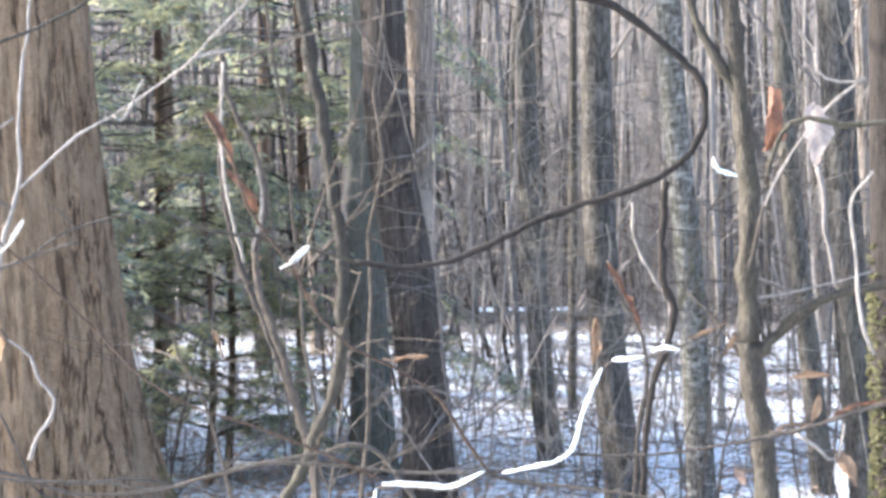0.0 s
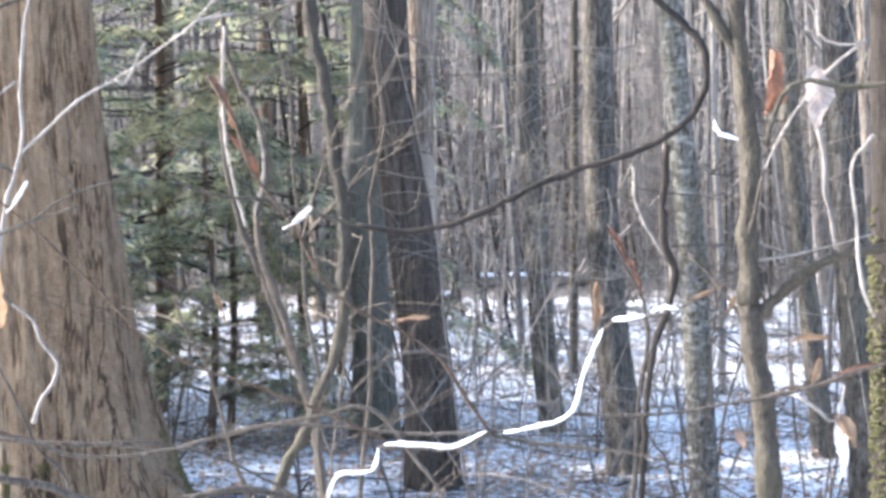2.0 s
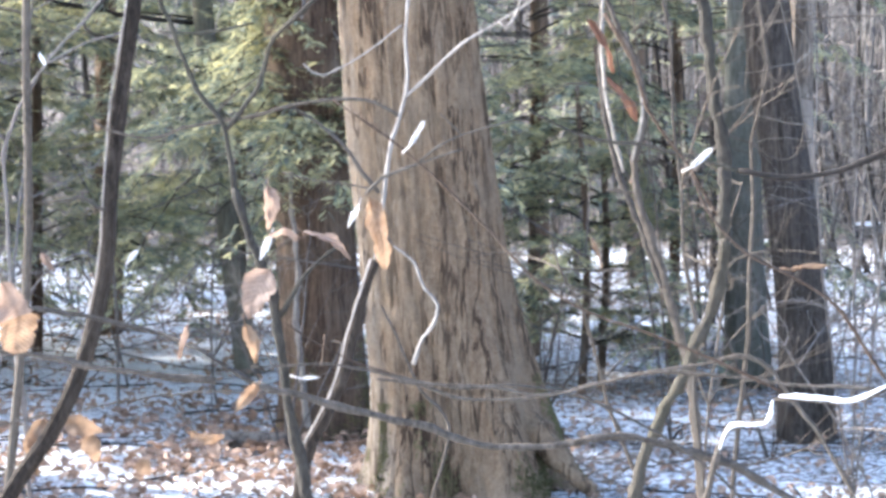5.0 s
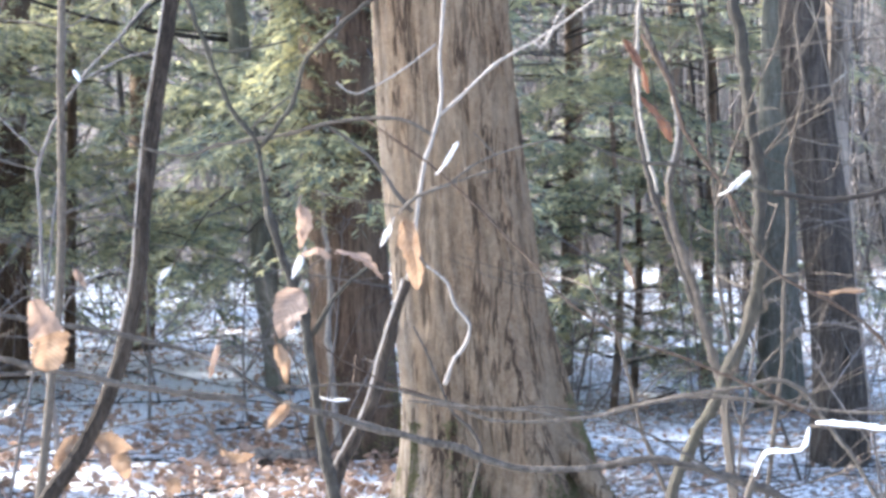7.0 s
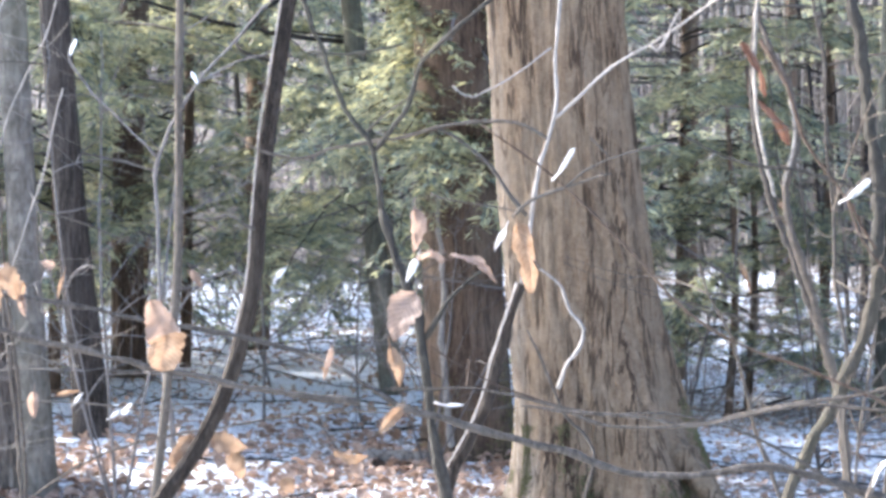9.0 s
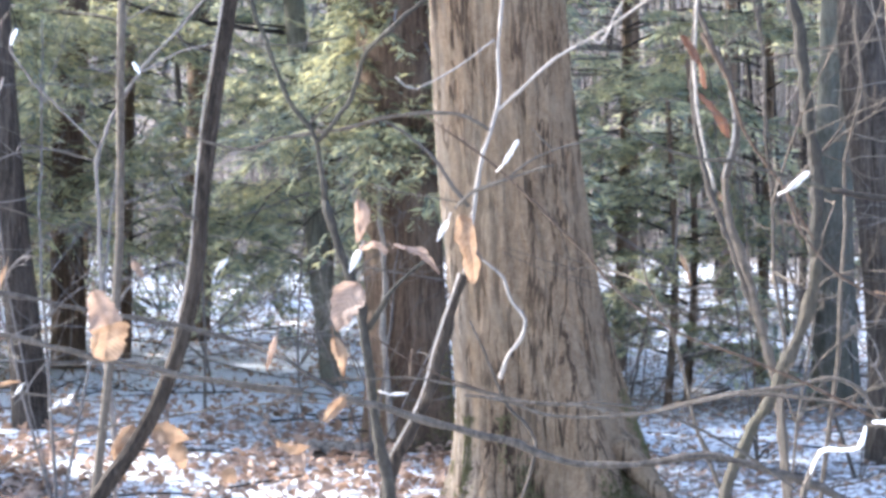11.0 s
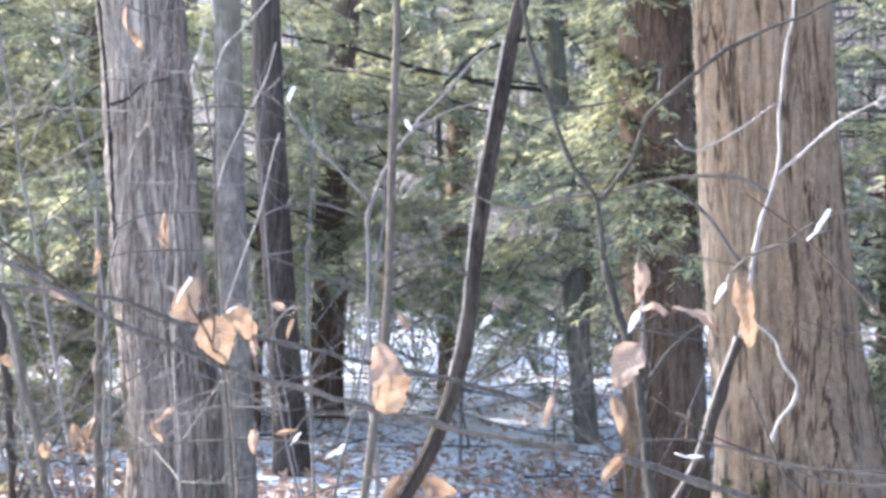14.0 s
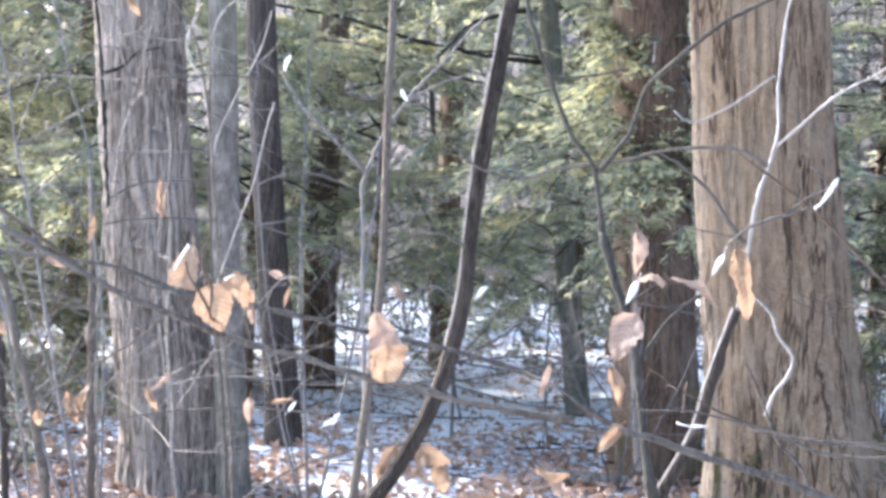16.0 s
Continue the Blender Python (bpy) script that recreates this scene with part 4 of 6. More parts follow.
limb(s4, [(0.602, 1.886, 1.262), (0.641, 1.874, 1.253), (0.697, 1.855, 1.247), (0.762, 1.83, 1.237), (0.811, 1.81, 1.217), (0.847, 1.794, 1.193)], 0.0024, 0.0018, TWIG)
limb(s4, [(0.6, 1.887, 1.266), (0.58, 1.892, 1.297), (0.547, 1.902, 1.348), (0.507, 1.912, 1.375), (0.462, 1.923, 1.4), (0.422, 1.931, 1.444), (0.408, 1.934, 1.486)], 0.0024, 0.0015, RUST)
limb(s4, [(0.046, 1.79, 1.553), (0.071, 1.79, 1.535), (0.112, 1.788, 1.504), (0.148, 1.785, 1.471), (0.189, 1.782, 1.43), (0.229, 1.777, 1.386), (0.274, 1.771, 1.356), (0.324, 1.763, 1.338), (0.363, 1.755, 1.322), (0.406, 1.746, 1.304), (0.45, 1.735, 1.282)], 0.0013, 0.0018, RUST)
limb(s4, [(0.279, 1.669, 1.621), (0.3, 1.665, 1.583), (0.314, 1.663, 1.54), (0.337, 1.658, 1.506), (0.351, 1.655, 1.487), (0.365, 1.652, 1.459), (0.374, 1.65, 1.445)], 0.0024, 0.0012, RUST)
limb(s4, [(0.107, 2.37, 1.227), (0.161, 2.367, 1.221), (0.243, 2.361, 1.218), (0.311, 2.354, 1.206), (0.381, 2.345, 1.221), (0.464, 2.331, 1.233), (0.533, 2.317, 1.228), (0.602, 2.301, 1.22), (0.704, 2.273, 1.217)], 0.0025, 0.0026, TWIG)
# sunlight on these two rolled leaves is put into their white colour
leaf(s4, *[(0.104, 1.578, 1.508), (0.116, 1.577, 1.528)], 0.0024, WHITELEAF, 0.02, 0.3, shape="strap", label="rolled bud leaf painted white as sunlit")
leaf(s4, *[(0.334, 1.567, 1.488), (0.35, 1.564, 1.503)], 0.0031, WHITELEAF, 0.02, 0.3, shape="strap", label="rolled bud leaf painted white as sunlit")
leaf(s4, *[(0.532, 2.009, 1.376), (0.568, 1.999, 1.381)], 0.0049, LEAF, 0.05, 0.6, (0, -0.5, 1), label="orange leaf edge on")
leaf(s4, *[(0.014, 1.921, 1.281), (0.032, 1.921, 1.282)], 0.0028, WHITELEAF, 0.02, 0.8, label="bleached leaf edge on")
leaf(s4, *[(0.823, 1.805, 1.41), (0.797, 1.816, 1.401)], 0.0035, LEAF, 0.05, 0.6, label="orange leaf edge on")
leaf(s4, *[(0.834, 1.8, 1.389), (0.842, 1.797, 1.406)], 0.0053, LEAF, 0.05, 0.6, label="orange leaf")

# loops of thin low twigs before the great trunk
s5 = thing("shrub", (0.185, 2.936, 0.398), "thin arching undergrowth twigs with a pale sunlit tip", "shrub")
limb(s5, to_ground([(0.184, 3.036, 1.152), (0.255, 3.031, 1.123), (0.351, 3.021, 1.119), (0.446, 3.009, 1.134), (0.548, 2.992, 1.158), (0.632, 2.976, 1.172), (0.714, 2.957, 1.184), (0.795, 2.936, 1.092)]), 0.0031, 0.0062, TWIG)
limb(s5, to_ground([(-0.063, 3.04, 1.175), (0.069, 3.04, 1.175), (0.189, 3.035, 1.151), (0.272, 3.029, 1.136), (0.342, 3.022, 1.142), (0.42, 3.013, 1.13), (0.489, 3.002, 1.107), (0.566, 2.989, 1.067)]), 0.0022, 0.0044, TWIG)
limb(s5, [(-0.011, 3.141, 1.236), (0.044, 3.141, 1.201), (0.117, 3.139, 1.164), (0.195, 3.135, 1.139)], 0.0018, 0.0022, RUST, "twig")
limb(s5, to_ground([(0.162, 3.437, 1.238), (0.192, 3.436, 1.172), (0.228, 3.434, 1.092), (0.278, 3.43, 1.022), (0.27, 3.431, 0.972), (0.258, 3.432, 0.936)]), 0.0030, 0.0060, TWIG)
# bright tip: its sunlight is put into the pale bark colour
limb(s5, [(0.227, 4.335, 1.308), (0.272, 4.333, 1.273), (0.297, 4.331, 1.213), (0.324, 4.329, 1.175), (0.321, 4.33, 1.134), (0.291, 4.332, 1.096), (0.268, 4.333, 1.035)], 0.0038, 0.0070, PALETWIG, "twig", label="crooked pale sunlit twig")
limb(s5, [(0.196, 4.337, 1.352), (0.227, 4.335, 1.308)], 0.0032, 0.0038, TWIG, "twig")
limb(s5, [(0.05, 3.241, 1.153), (0.056, 3.24, 1.205)], 0.0019, 0.0024, RUST, "twig")

# twin-stemmed crooked sapling
p = [(0.904, 5.569, 2.088), (0.916, 5.567, 1.991), (0.953, 5.561, 1.869), (1, 5.553, 1.78), (1.028, 5.548, 1.634), (0.994, 5.554, 1.488), (1.004, 5.552, 1.375), (1.059, 5.542, 1.213), (1.104, 5.533, 1.051), (1.142, 5.525, 0.905), (1.172, 5.519, 0.63)]
s6 = thing("sapling", tuple(to_ground(p)[-1]), "crooked twin-stemmed sapling with pale bark", "sapling", "saplings")
limb(s6, p[:6], 0.0066, 0.0099, TWIG, "stem")
limb(s6, to_ground(p[5:]), 0.0115, 0.0181, TWIG, "stem")
limb(s6, [(0.917, 5.618, 2.011), (0.909, 5.619, 1.865), (0.906, 5.619, 1.767), (0.931, 5.615, 1.57), (0.959, 5.611, 1.455), (1.007, 5.602, 1.324), (1.06, 5.592, 1.177), (1.133, 5.578, 0.982)], 0.0066, 0.0099, TWIG, "stem")
# sunlit side of the crooked stem, laid on as a pale strip
limb(s6, [(0.996, 5.503, 1.737), (1.01, 5.5, 1.633), (0.979, 5.506, 1.488)], 0.0033, 0.0049, PALETWIG, "bark_strip", label="pale strip, painted sunlight on the bark")
limb(s6, [(0.916, 5.567, 1.404), (0.995, 5.554, 1.394)], 0.0049, 0.0049, TWIG, "twig")
leaf(s6, *[(0.854, 5.476, 1.272), (0.885, 5.471, 1.184)], 0.0097, LEAF, 0.1, 0.6, label="orange leaf")

leaf(s6, *[(0.835, 5.377, 1.887), (0.906, 5.366, 1.739)], 0.0150, REDLEAF, 0.08, 0.6, (0.5, -1, 0.2), label="long curled rusty leaf", shape="strap")
leaf(s6, *[(0.884, 5.369, 1.725), (0.968, 5.355, 1.601)], 0.0140, REDLEAF, 0.1, 0.6, (0.4, -1, 0.2), label="long curled rusty leaf", shape="strap")
# this twig is painted pale to look sunlit
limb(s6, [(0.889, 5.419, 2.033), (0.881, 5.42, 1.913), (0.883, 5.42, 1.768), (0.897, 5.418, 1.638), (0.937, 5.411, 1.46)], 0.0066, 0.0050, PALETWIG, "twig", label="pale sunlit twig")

# thin sapling with swinging lower stem
p = [(0.997, 4.876, 2.303), (1.011, 4.873, 2.156), (1.031, 4.869, 1.995), (1.055, 4.864, 1.849), (1.073, 4.86, 1.717), (1.093, 4.856, 1.555), (1.103, 4.853, 1.422), (1.107, 4.853, 1.29), (1.085, 4.857, 1.172), (1.045, 4.866, 1.04), (0.998, 4.876, 0.938), (0.945, 4.886, 0.836), (0.908, 4.892, 0.756)]
s7 = thing("sapling", tuple(to_ground(p)[-1]), "grey sapling with a swept lower stem", "sapling", "saplings")
limb(s7, p[:8], 0.0177, 0.0162, SMOOTH, "stem", 10)
limb(s7, to_ground(p[7:]), 0.0150, 0.0210, SMOOTH, "stem", 10)
limb(s7, [(0.874, 5.101, 2.002), (0.964, 5.085, 2.039), (1.055, 5.068, 2.084)], 0.0059, 0.0044, TWIG)

# forked sapling
p = [(1.399, 3.298, 2.095), (1.445, 3.279, 1.952), (1.482, 3.263, 1.852), (1.509, 3.251, 1.767), (1.517, 3.247, 1.621), (1.516, 3.248, 1.464), (1.513, 3.249, 1.313), (1.525, 3.244, 1.171), (1.539, 3.237, 1.045), (1.548, 3.233, 0.956)]
s9 = thing("sapling", tuple(to_ground(p)[-1]), "smooth grey forked sapling with rusty and bleached leaves", "sapling", "saplings")
limb(s9, [(1.482, 3.249, 2.111), (1.488, 3.246, 1.944), (1.498, 3.242, 1.819), (1.505, 3.238, 1.704), (1.51, 3.236, 1.6), (1.512, 3.235, 1.506)] + p[5:7], 0.0150, 0.0200, SMOOTH, "stem", 12)
limb(s9, [(1.407, 3.281, 2.041), (1.427, 3.273, 1.926), (1.458, 3.259, 1.851), (1.499, 3.241, 1.769)], 0.0070, 0.0110, SMOOTH)
limb(s9, to_ground(p[6:]), 0.0223, 0.0276, SMOOTH, "stem", 12)
limb(s9, [(1.518, 3.246, 1.284), (1.552, 3.231, 1.323), (1.584, 3.216, 1.351), (1.64, 3.188, 1.388), (1.719, 3.147, 1.41), (1.782, 3.113, 1.419)], 0.0127, 0.0064, SMOOTH)
limb(s9, [(1.5, 3.255, 1.286), (1.472, 3.267, 1.339), (1.448, 3.278, 1.371), (1.415, 3.292, 1.403)], 0.0053, 0.0027, TWIG)
limb(s9, [(1.515, 3.248, 1.391), (1.622, 3.197, 1.411), (1.719, 3.147, 1.441)], 0.0037, 0.0021, PALETWIG, "twig")
limb(s9, [(1.502, 3.144, 1.561), (1.526, 3.133, 1.616), (1.562, 3.115, 1.676), (1.598, 3.097, 1.726), (1.633, 3.079, 1.76), (1.665, 3.063, 1.787)], 0.0026, 0.0041, PALETWIG, "twig")
limb(s9, [(1.474, 3.157, 1.445), (1.502, 3.144, 1.561)], 0.0031, 0.0031, TWIG, "twig")
limb(s9, [(1.674, 3.058, 1.618), (1.642, 3.075, 1.575), (1.644, 3.074, 1.473), (1.649, 3.071, 1.392), (1.661, 3.065, 1.322), (1.671, 3.06, 1.291)], 0.0041, 0.0041, PALETWIG, "twig")
limb(s9, [(1.59, 3.101, 1.847), (1.594, 3.099, 1.796), (1.642, 3.075, 1.779), (1.664, 3.063, 1.783)], 0.0031, 0.0031, PALETWIG, "twig")
# white sleeve paints the sunlit stretch of this twig
limb(s9, [(1.86, 4.189, 1.697), (1.868, 4.185, 1.677), (1.919, 4.163, 1.65)], 0.0061, 0.0054, SNOW, "snow_crust", 10, rough=0.9, step=0.007, spindle=True, label="white sleeve painted as sunlit twig")
limb(s9, [(1.932, 4.157, 1.629), (1.919, 4.163, 1.65), (1.868, 4.185, 1.677)], 0.0041, 0.0034, TWIG, "twig")
leaf(s9, *[(1.501, 3.097, 1.769), (1.487, 3.104, 1.658)], 0.0260, REDLEAF, 0.12, 0.5, (0.4, -1, 0), label="rusty red curled leaf", shape="bag")
leaf(s9, *[(1.453, 2.843, 1.724), (1.457, 2.841, 1.618)], 0.0360, PINKLEAF, 0.03, 0.3, label="broad bleached pink leaf")
limb(s9, [(1.497, 2.924, 1.632), (1.505, 2.92, 1.57), (1.506, 2.92, 1.523), (1.516, 2.915, 1.475), (1.522, 2.912, 1.418)], 0.0068, 0.0029, BRUSH, "twig", label="long pale shredded bark strip")
leaf(s9, *[(1.474, 2.824, 1.152), (1.502, 2.81, 1.097)], 0.0188, LEAF, 0.1, 0.4, label="orange dry leaf")
leaf(s9, *[(1.474, 2.824, 1.133), (1.483, 2.819, 1.05)], 0.0123, WHITELEAF, 0.08, 0.5, label="bleached leaf")
limb(s9, [(1.409, 2.856, 1.189), (1.442, 2.84, 1.166), (1.47, 2.826, 1.138), (1.487, 2.818, 1.198)], 0.0038, 0.0024, PALETWIG, "twig")
limb(s9, [(1.376, 2.872, 1.184), (1.409, 2.856, 1.189), (1.442, 2.84, 1.198)], 0.0038, 0.0028, TWIG, "twig")

# hanging vine with a great loop
vine_pts = [(0.513, 4.243, 1.618), (0.586, 4.234, 1.574), (0.672, 4.222, 1.54), (0.77, 4.206, 1.528), (0.869, 4.187, 1.501), (0.979, 4.164, 1.469), (1.078, 4.14, 1.45), (1.163, 4.118, 1.461), (1.286, 4.082, 1.509), (1.407, 4.043, 1.567), (1.526, 4.001, 1.606), (1.619, 3.964, 1.642), (1.689, 3.936, 1.695), (1.726, 3.92, 1.769), (1.723, 3.922, 1.834), (1.691, 3.935, 1.888), (1.646, 3.954, 1.939)] + [(1.547, 3.994, 2.016), (1.477, 4.02, 2.049), (1.394, 4.048, 2.068), (1.25, 4.094, 2.083), (1.054, 4.147, 2.081), (0.894, 4.183, 2.087), (0.783, 4.204, 2.123), (0.674, 4.222, 2.188)]
climb = [vine_pts[-1], (0.7, 5.2, 2.9), (0.85, 7.0, 3.8), (0.75, 8.4, 5.0)]
vine = thing("vine", vine_pts[-1], "thick dark woody vine hanging in a wide loop", "vine")
limb(vine, vine_pts[:6], 0.0038, 0.0063, SMOOTH, "stem", 10)
limb(vine, vine_pts[5:], 0.0063, 0.0120, DARKBARK, "stem", 10)
limb(vine, climb, 0.0120, 0.012, DARKBARK, "stem", 8)
tail = [(1.68, 4.048, 1.637), (1.674, 4.05, 1.562), (1.666, 4.053, 1.46), (1.67, 4.052, 1.395), (1.691, 4.043, 1.354), (1.688, 4.044, 1.305), (1.651, 4.059, 1.202), (1.632, 4.067, 1.073)]
limb(vine, to_ground(tail, 0.3), 0.0097, 0.0052, DARKBARK, "stem")


# leafy undergrowth of the west side
p = [(-1.878, 4.851, 1.593), (-1.821, 4.872, 1.504), (-1.75, 4.898, 1.385), (-1.684, 4.92, 1.235), (-1.638, 4.935, 1.024), (-1.592, 4.95, 0.835)]
s10 = thing("sapling", tuple(to_ground(p)[-1]), "thin grey beech sapling with withered orange leaves", "sapling", "saplings")
limb(s10, to_ground(p), 0.0077, 0.0184, TWIG, "stem")
limb(s10, [(-1.993, 4.806, 1.173), (-1.871, 4.854, 1.159), (-1.773, 4.89, 1.114), (-1.673, 4.924, 1.017)], 0.0038, 0.0061, TWIG)
limb(s10, [(-1.977, 4.813, 1.024), (-1.869, 4.855, 1.039), (-1.8, 4.88, 1.057), (-1.673, 4.924, 1.009)], 0.0038, 0.0046, TWIG, "twig")
limb(s10, [(-1.63, 4.938, 0.994), (-1.546, 4.964, 1.04), (-1.487, 4.982, 0.979), (-1.456, 4.991, 0.888)], 0.0038, 0.0031, TWIG, "twig")
limb(s10, [(-1.615, 4.943, 0.919), (-1.53, 4.969, 0.979), (-1.416, 5.002, 1.056), (-1.329, 5.025, 1.117), (-1.257, 5.043, 1.195)], 0.0046, 0.0031, TWIG)
for q in ([(-1.494, 4.875, 0.975), (-1.464, 4.884, 0.882)], [(-1.438, 4.892, 0.99), (-1.457, 4.886, 0.9)], [(-1.5, 4.874, 0.9), (-1.437, 4.892, 0.918)], [(-1.826, 4.764, 1.019), (-1.779, 4.781, 1.026)], [(-1.658, 4.824, 1.152), (-1.646, 4.827, 1.115)], [(-1.564, 4.854, 0.922), (-1.559, 4.856, 0.878)]):
    leaf(s10, *q, 0.0240, LEAF, rng.uniform(0.05, 0.2), rng.uniform(0.3, 0.7), (rng.normal(0, 0.5), -1, rng.normal(0, 0.4)), label="withered orange leaf")
p = [(-1.212, 4.228, 1.995), (-1.1, 4.258, 1.941), (-1.042, 4.272, 1.85), (-1.008, 4.28, 1.696), (-0.985, 4.285, 1.463), (-0.961, 4.29, 1.179), (-0.938, 4.295, 0.94)]
s11 = thing("sapling", tuple(to_ground(p)[-1]), "slender twig-like sapling with a few pink-brown leaves", "sapling", "saplings")
limb(s11, to_ground(p), 0.0026, 0.0058, TWIG, "stem")
limb(s11, [(-0.985, 4.285, 1.437), (-1.06, 4.267, 1.439), (-1.184, 4.236, 1.431), (-1.27, 4.212, 1.407)], 0.0026, 0.0019, TWIG)
limb(s11, [(-0.946, 4.293, 1.011), (-1.077, 4.263, 1), (-1.176, 4.238, 0.981), (-1.225, 4.225, 0.958)], 0.0032, 0.0019, TWIG)
limb(s11, [(-0.946, 4.293, 1.011), (-0.799, 4.321, 1.006), (-0.684, 4.34, 0.989), (-0.543, 4.359, 0.979)], 0.0032, 0.0019, TWIG)
leaf(s11, *[(-1.199, 4.232, 1.998), (-1.195, 4.233, 1.923)], 0.0104, PALELEAF, 0.1, 0.6, label="pink-brown curled leaf")
leaf(s11, *[(-1.19, 4.234, 1.936), (-1.158, 4.243, 1.891)], 0.0130, LEAF, 0.15, 0.5, label="orange-brown leaf")
leaf(s11, *[(-1.105, 4.256, 1.526), (-1.1, 4.258, 1.438)], 0.0117, LEAF, 0.1, 0.7, label="orange-brown folded leaf")
leaf(s11, *[(-1.123, 4.252, 1.474), (-1.091, 4.26, 1.442)], 0.0104, PALELEAF, 0.1, 0.5, label="pink-brown leaf")
leaf(s11, *[(-1.128, 4.251, 1.055), (-1.1, 4.258, 1)], 0.0117, LEAF, 0.12, 0.5, label="orange-brown leaf")
leaf(s11, *[(-1.066, 4.266, 1.088), (-1.128, 4.251, 1.033)], 0.0065, PALELEAF, 0.1, 0.6, label="thin pink-brown leaf")
leaf(s11, *[(-0.858, 4.107, 1.057), (-0.859, 4.107, 0.997)], 0.0186, PALELEAF, 0.05, 0.3, label="oval tan leaf")
leaf(s11, *[(-0.814, 4.116, 1.045), (-0.763, 4.125, 1.055)], 0.0087, LEAF, 0.1, 0.6, label="orange leaf edge on")
leaf(s11, *[(-0.777, 4.122, 1.026), (-0.758, 4.126, 1.051)], 0.0062, WHITELEAF, 0.05, 0.6, label="bleached leaf tip")
leaf(s11, *[(-0.701, 4.135, 0.995), (-0.679, 4.139, 1.015)], 0.0062, WHITELEAF, 0.05, 0.6, label="bleached leaf tip")

# forked pale twig tree before the hemlocks
p = [(-0.532, 6.57, 2.157), (-0.702, 6.554, 1.97), (-0.815, 6.542, 1.839), (-0.909, 6.53, 1.685), (-0.953, 6.524, 1.568), (-0.954, 6.524, 1.374), (-0.946, 6.525, 1.141), (-0.934, 6.527, 0.908), (-0.911, 6.53, 0.675)]
s12 = thing("sapling", tuple(to_ground(p)[-1]), "pale forked sapling standing before dark hemlocks", "sapling", "saplings")
limb(s12, to_ground(p), 0.0042, 0.0110, BRUSH, "stem")
limb(s12, [(-0.815, 6.542, 1.835), (-0.701, 6.555, 1.899), (-0.509, 6.571, 1.952)], 0.0049, 0.0029, BRUSH)
limb(s12, [(-0.954, 6.524, 1.587), (-1.083, 6.505, 1.717), (-1.19, 6.487, 1.832), (-1.24, 6.478, 1.92), (-1.222, 6.481, 1.981)], 0.0058, 0.0049, BRUSH)
# bright sunlit twig ends, painted with white sleeves
limb(s12, [(-1.227, 6.429, 1.917), (-1.209, 6.432, 1.972)], 0.0068, 0.0058, SNOW, "snow_crust", 10, rough=0.9, step=0.007, spindle=True, label="bright white sleeve painted as sunlit twig")
limb(s12, [(-0.833, 6.489, 1.87), (-0.813, 6.492, 1.832)], 0.0078, 0.0068, SNOW, "snow_crust", 10, rough=0.9, step=0.007, spindle=True, label="bright white sleeve painted as sunlit twig")
limb(s12, [(-1.2, 6.485, 1.839), (-1.315, 6.463, 1.892), (-1.467, 6.431, 1.898), (-1.636, 6.391, 1.884)], 0.0039, 0.0029, TWIG, "twig")
limb(s12, [(-0.907, 6.53, 1.025), (-0.842, 6.539, 1.123), (-0.689, 6.556, 1.194), (-0.639, 6.561, 1.147)], 0.0058, 0.0039, BRUSH, "twig")
leaf(s12, *[(-0.831, 6.439, 1.209), (-0.792, 6.444, 1.145)], 0.0191, PALELEAF, 0.1, 0.5, label="pink-brown leaf")
leaf(s12, *[(-0.517, 6.47, 1.212), (-0.56, 6.467, 1.161)], 0.0134, WHITELEAF, 0.1, 0.5, label="bright bleached leaf")

# bright slanting twigs of a young maple beside the smooth trunk
p = [(-1.317, 6.87, 2.432), (-1.38, 6.858, 2.327), (-1.459, 6.842, 2.227), (-1.538, 6.825, 2.138), (-1.564, 6.819, 1.911), (-1.562, 6.82, 1.603), (-1.541, 6.825, 1.192), (-1.481, 6.837, 0.617)]
s13 = thing("sapling", tuple(to_ground(p)[-1]), "young maple with bright slanting twigs", "sapling", "saplings")
limb(s13, to_ground(p[2:]), 0.0041, 0.0082, TWIG, "stem")
limb(s13, p[:5], 0.0052, 0.0041, PALETWIG)
limb(s13, [(-1.357, 6.862, 2.163), (-1.395, 6.855, 2.018), (-1.453, 6.843, 1.893), (-1.521, 6.829, 1.748), (-1.556, 6.821, 1.603)], 0.0031, 0.0041, PALETWIG)
limb(s13, [(-1.339, 6.866, 1.834), (-1.369, 6.86, 1.709), (-1.399, 6.854, 1.554), (-1.464, 6.841, 1.358), (-1.53, 6.827, 1.151)], 0.0041, 0.0041, PALETWIG)
limb(s13, [(-1.609, 6.809, 2.209), (-1.627, 6.805, 2.116), (-1.652, 6.799, 2.043), (-1.593, 6.813, 1.89), (-1.565, 6.819, 1.726)], 0.0052, 0.0041, PALETWIG, "twig")
limb(s13, [(-1.563, 6.82, 2.426), (-1.585, 6.815, 2.343), (-1.573, 6.817, 2.22)], 0.0052, 0.0041, PALETWIG, "twig")
limb(s13, [(-1.414, 6.851, 1.4), (-1.262, 6.88, 1.351), (-1.098, 6.907, 1.282), (-0.995, 6.922, 1.252)], 0.0052, 0.0031, TWIG, "twig")
limb(s13, [(-1.487, 6.836, 1.542), (-1.667, 6.796, 1.539), (-1.825, 6.756, 1.516), (-1.922, 6.729, 1.452)], 0.0041, 0.0031, TWIG, "twig")

# dark thin saplings against the sky
p = [(-2.628, 7.026, 2.521), (-2.603, 7.035, 2.241), (-2.574, 7.046, 1.96), (-2.558, 7.052, 1.7), (-2.511, 7.068, 1.528), (-2.466, 7.084, 1.246), (-2.419, 7.1, 0.898), (-2.393, 7.108, 0.55)]
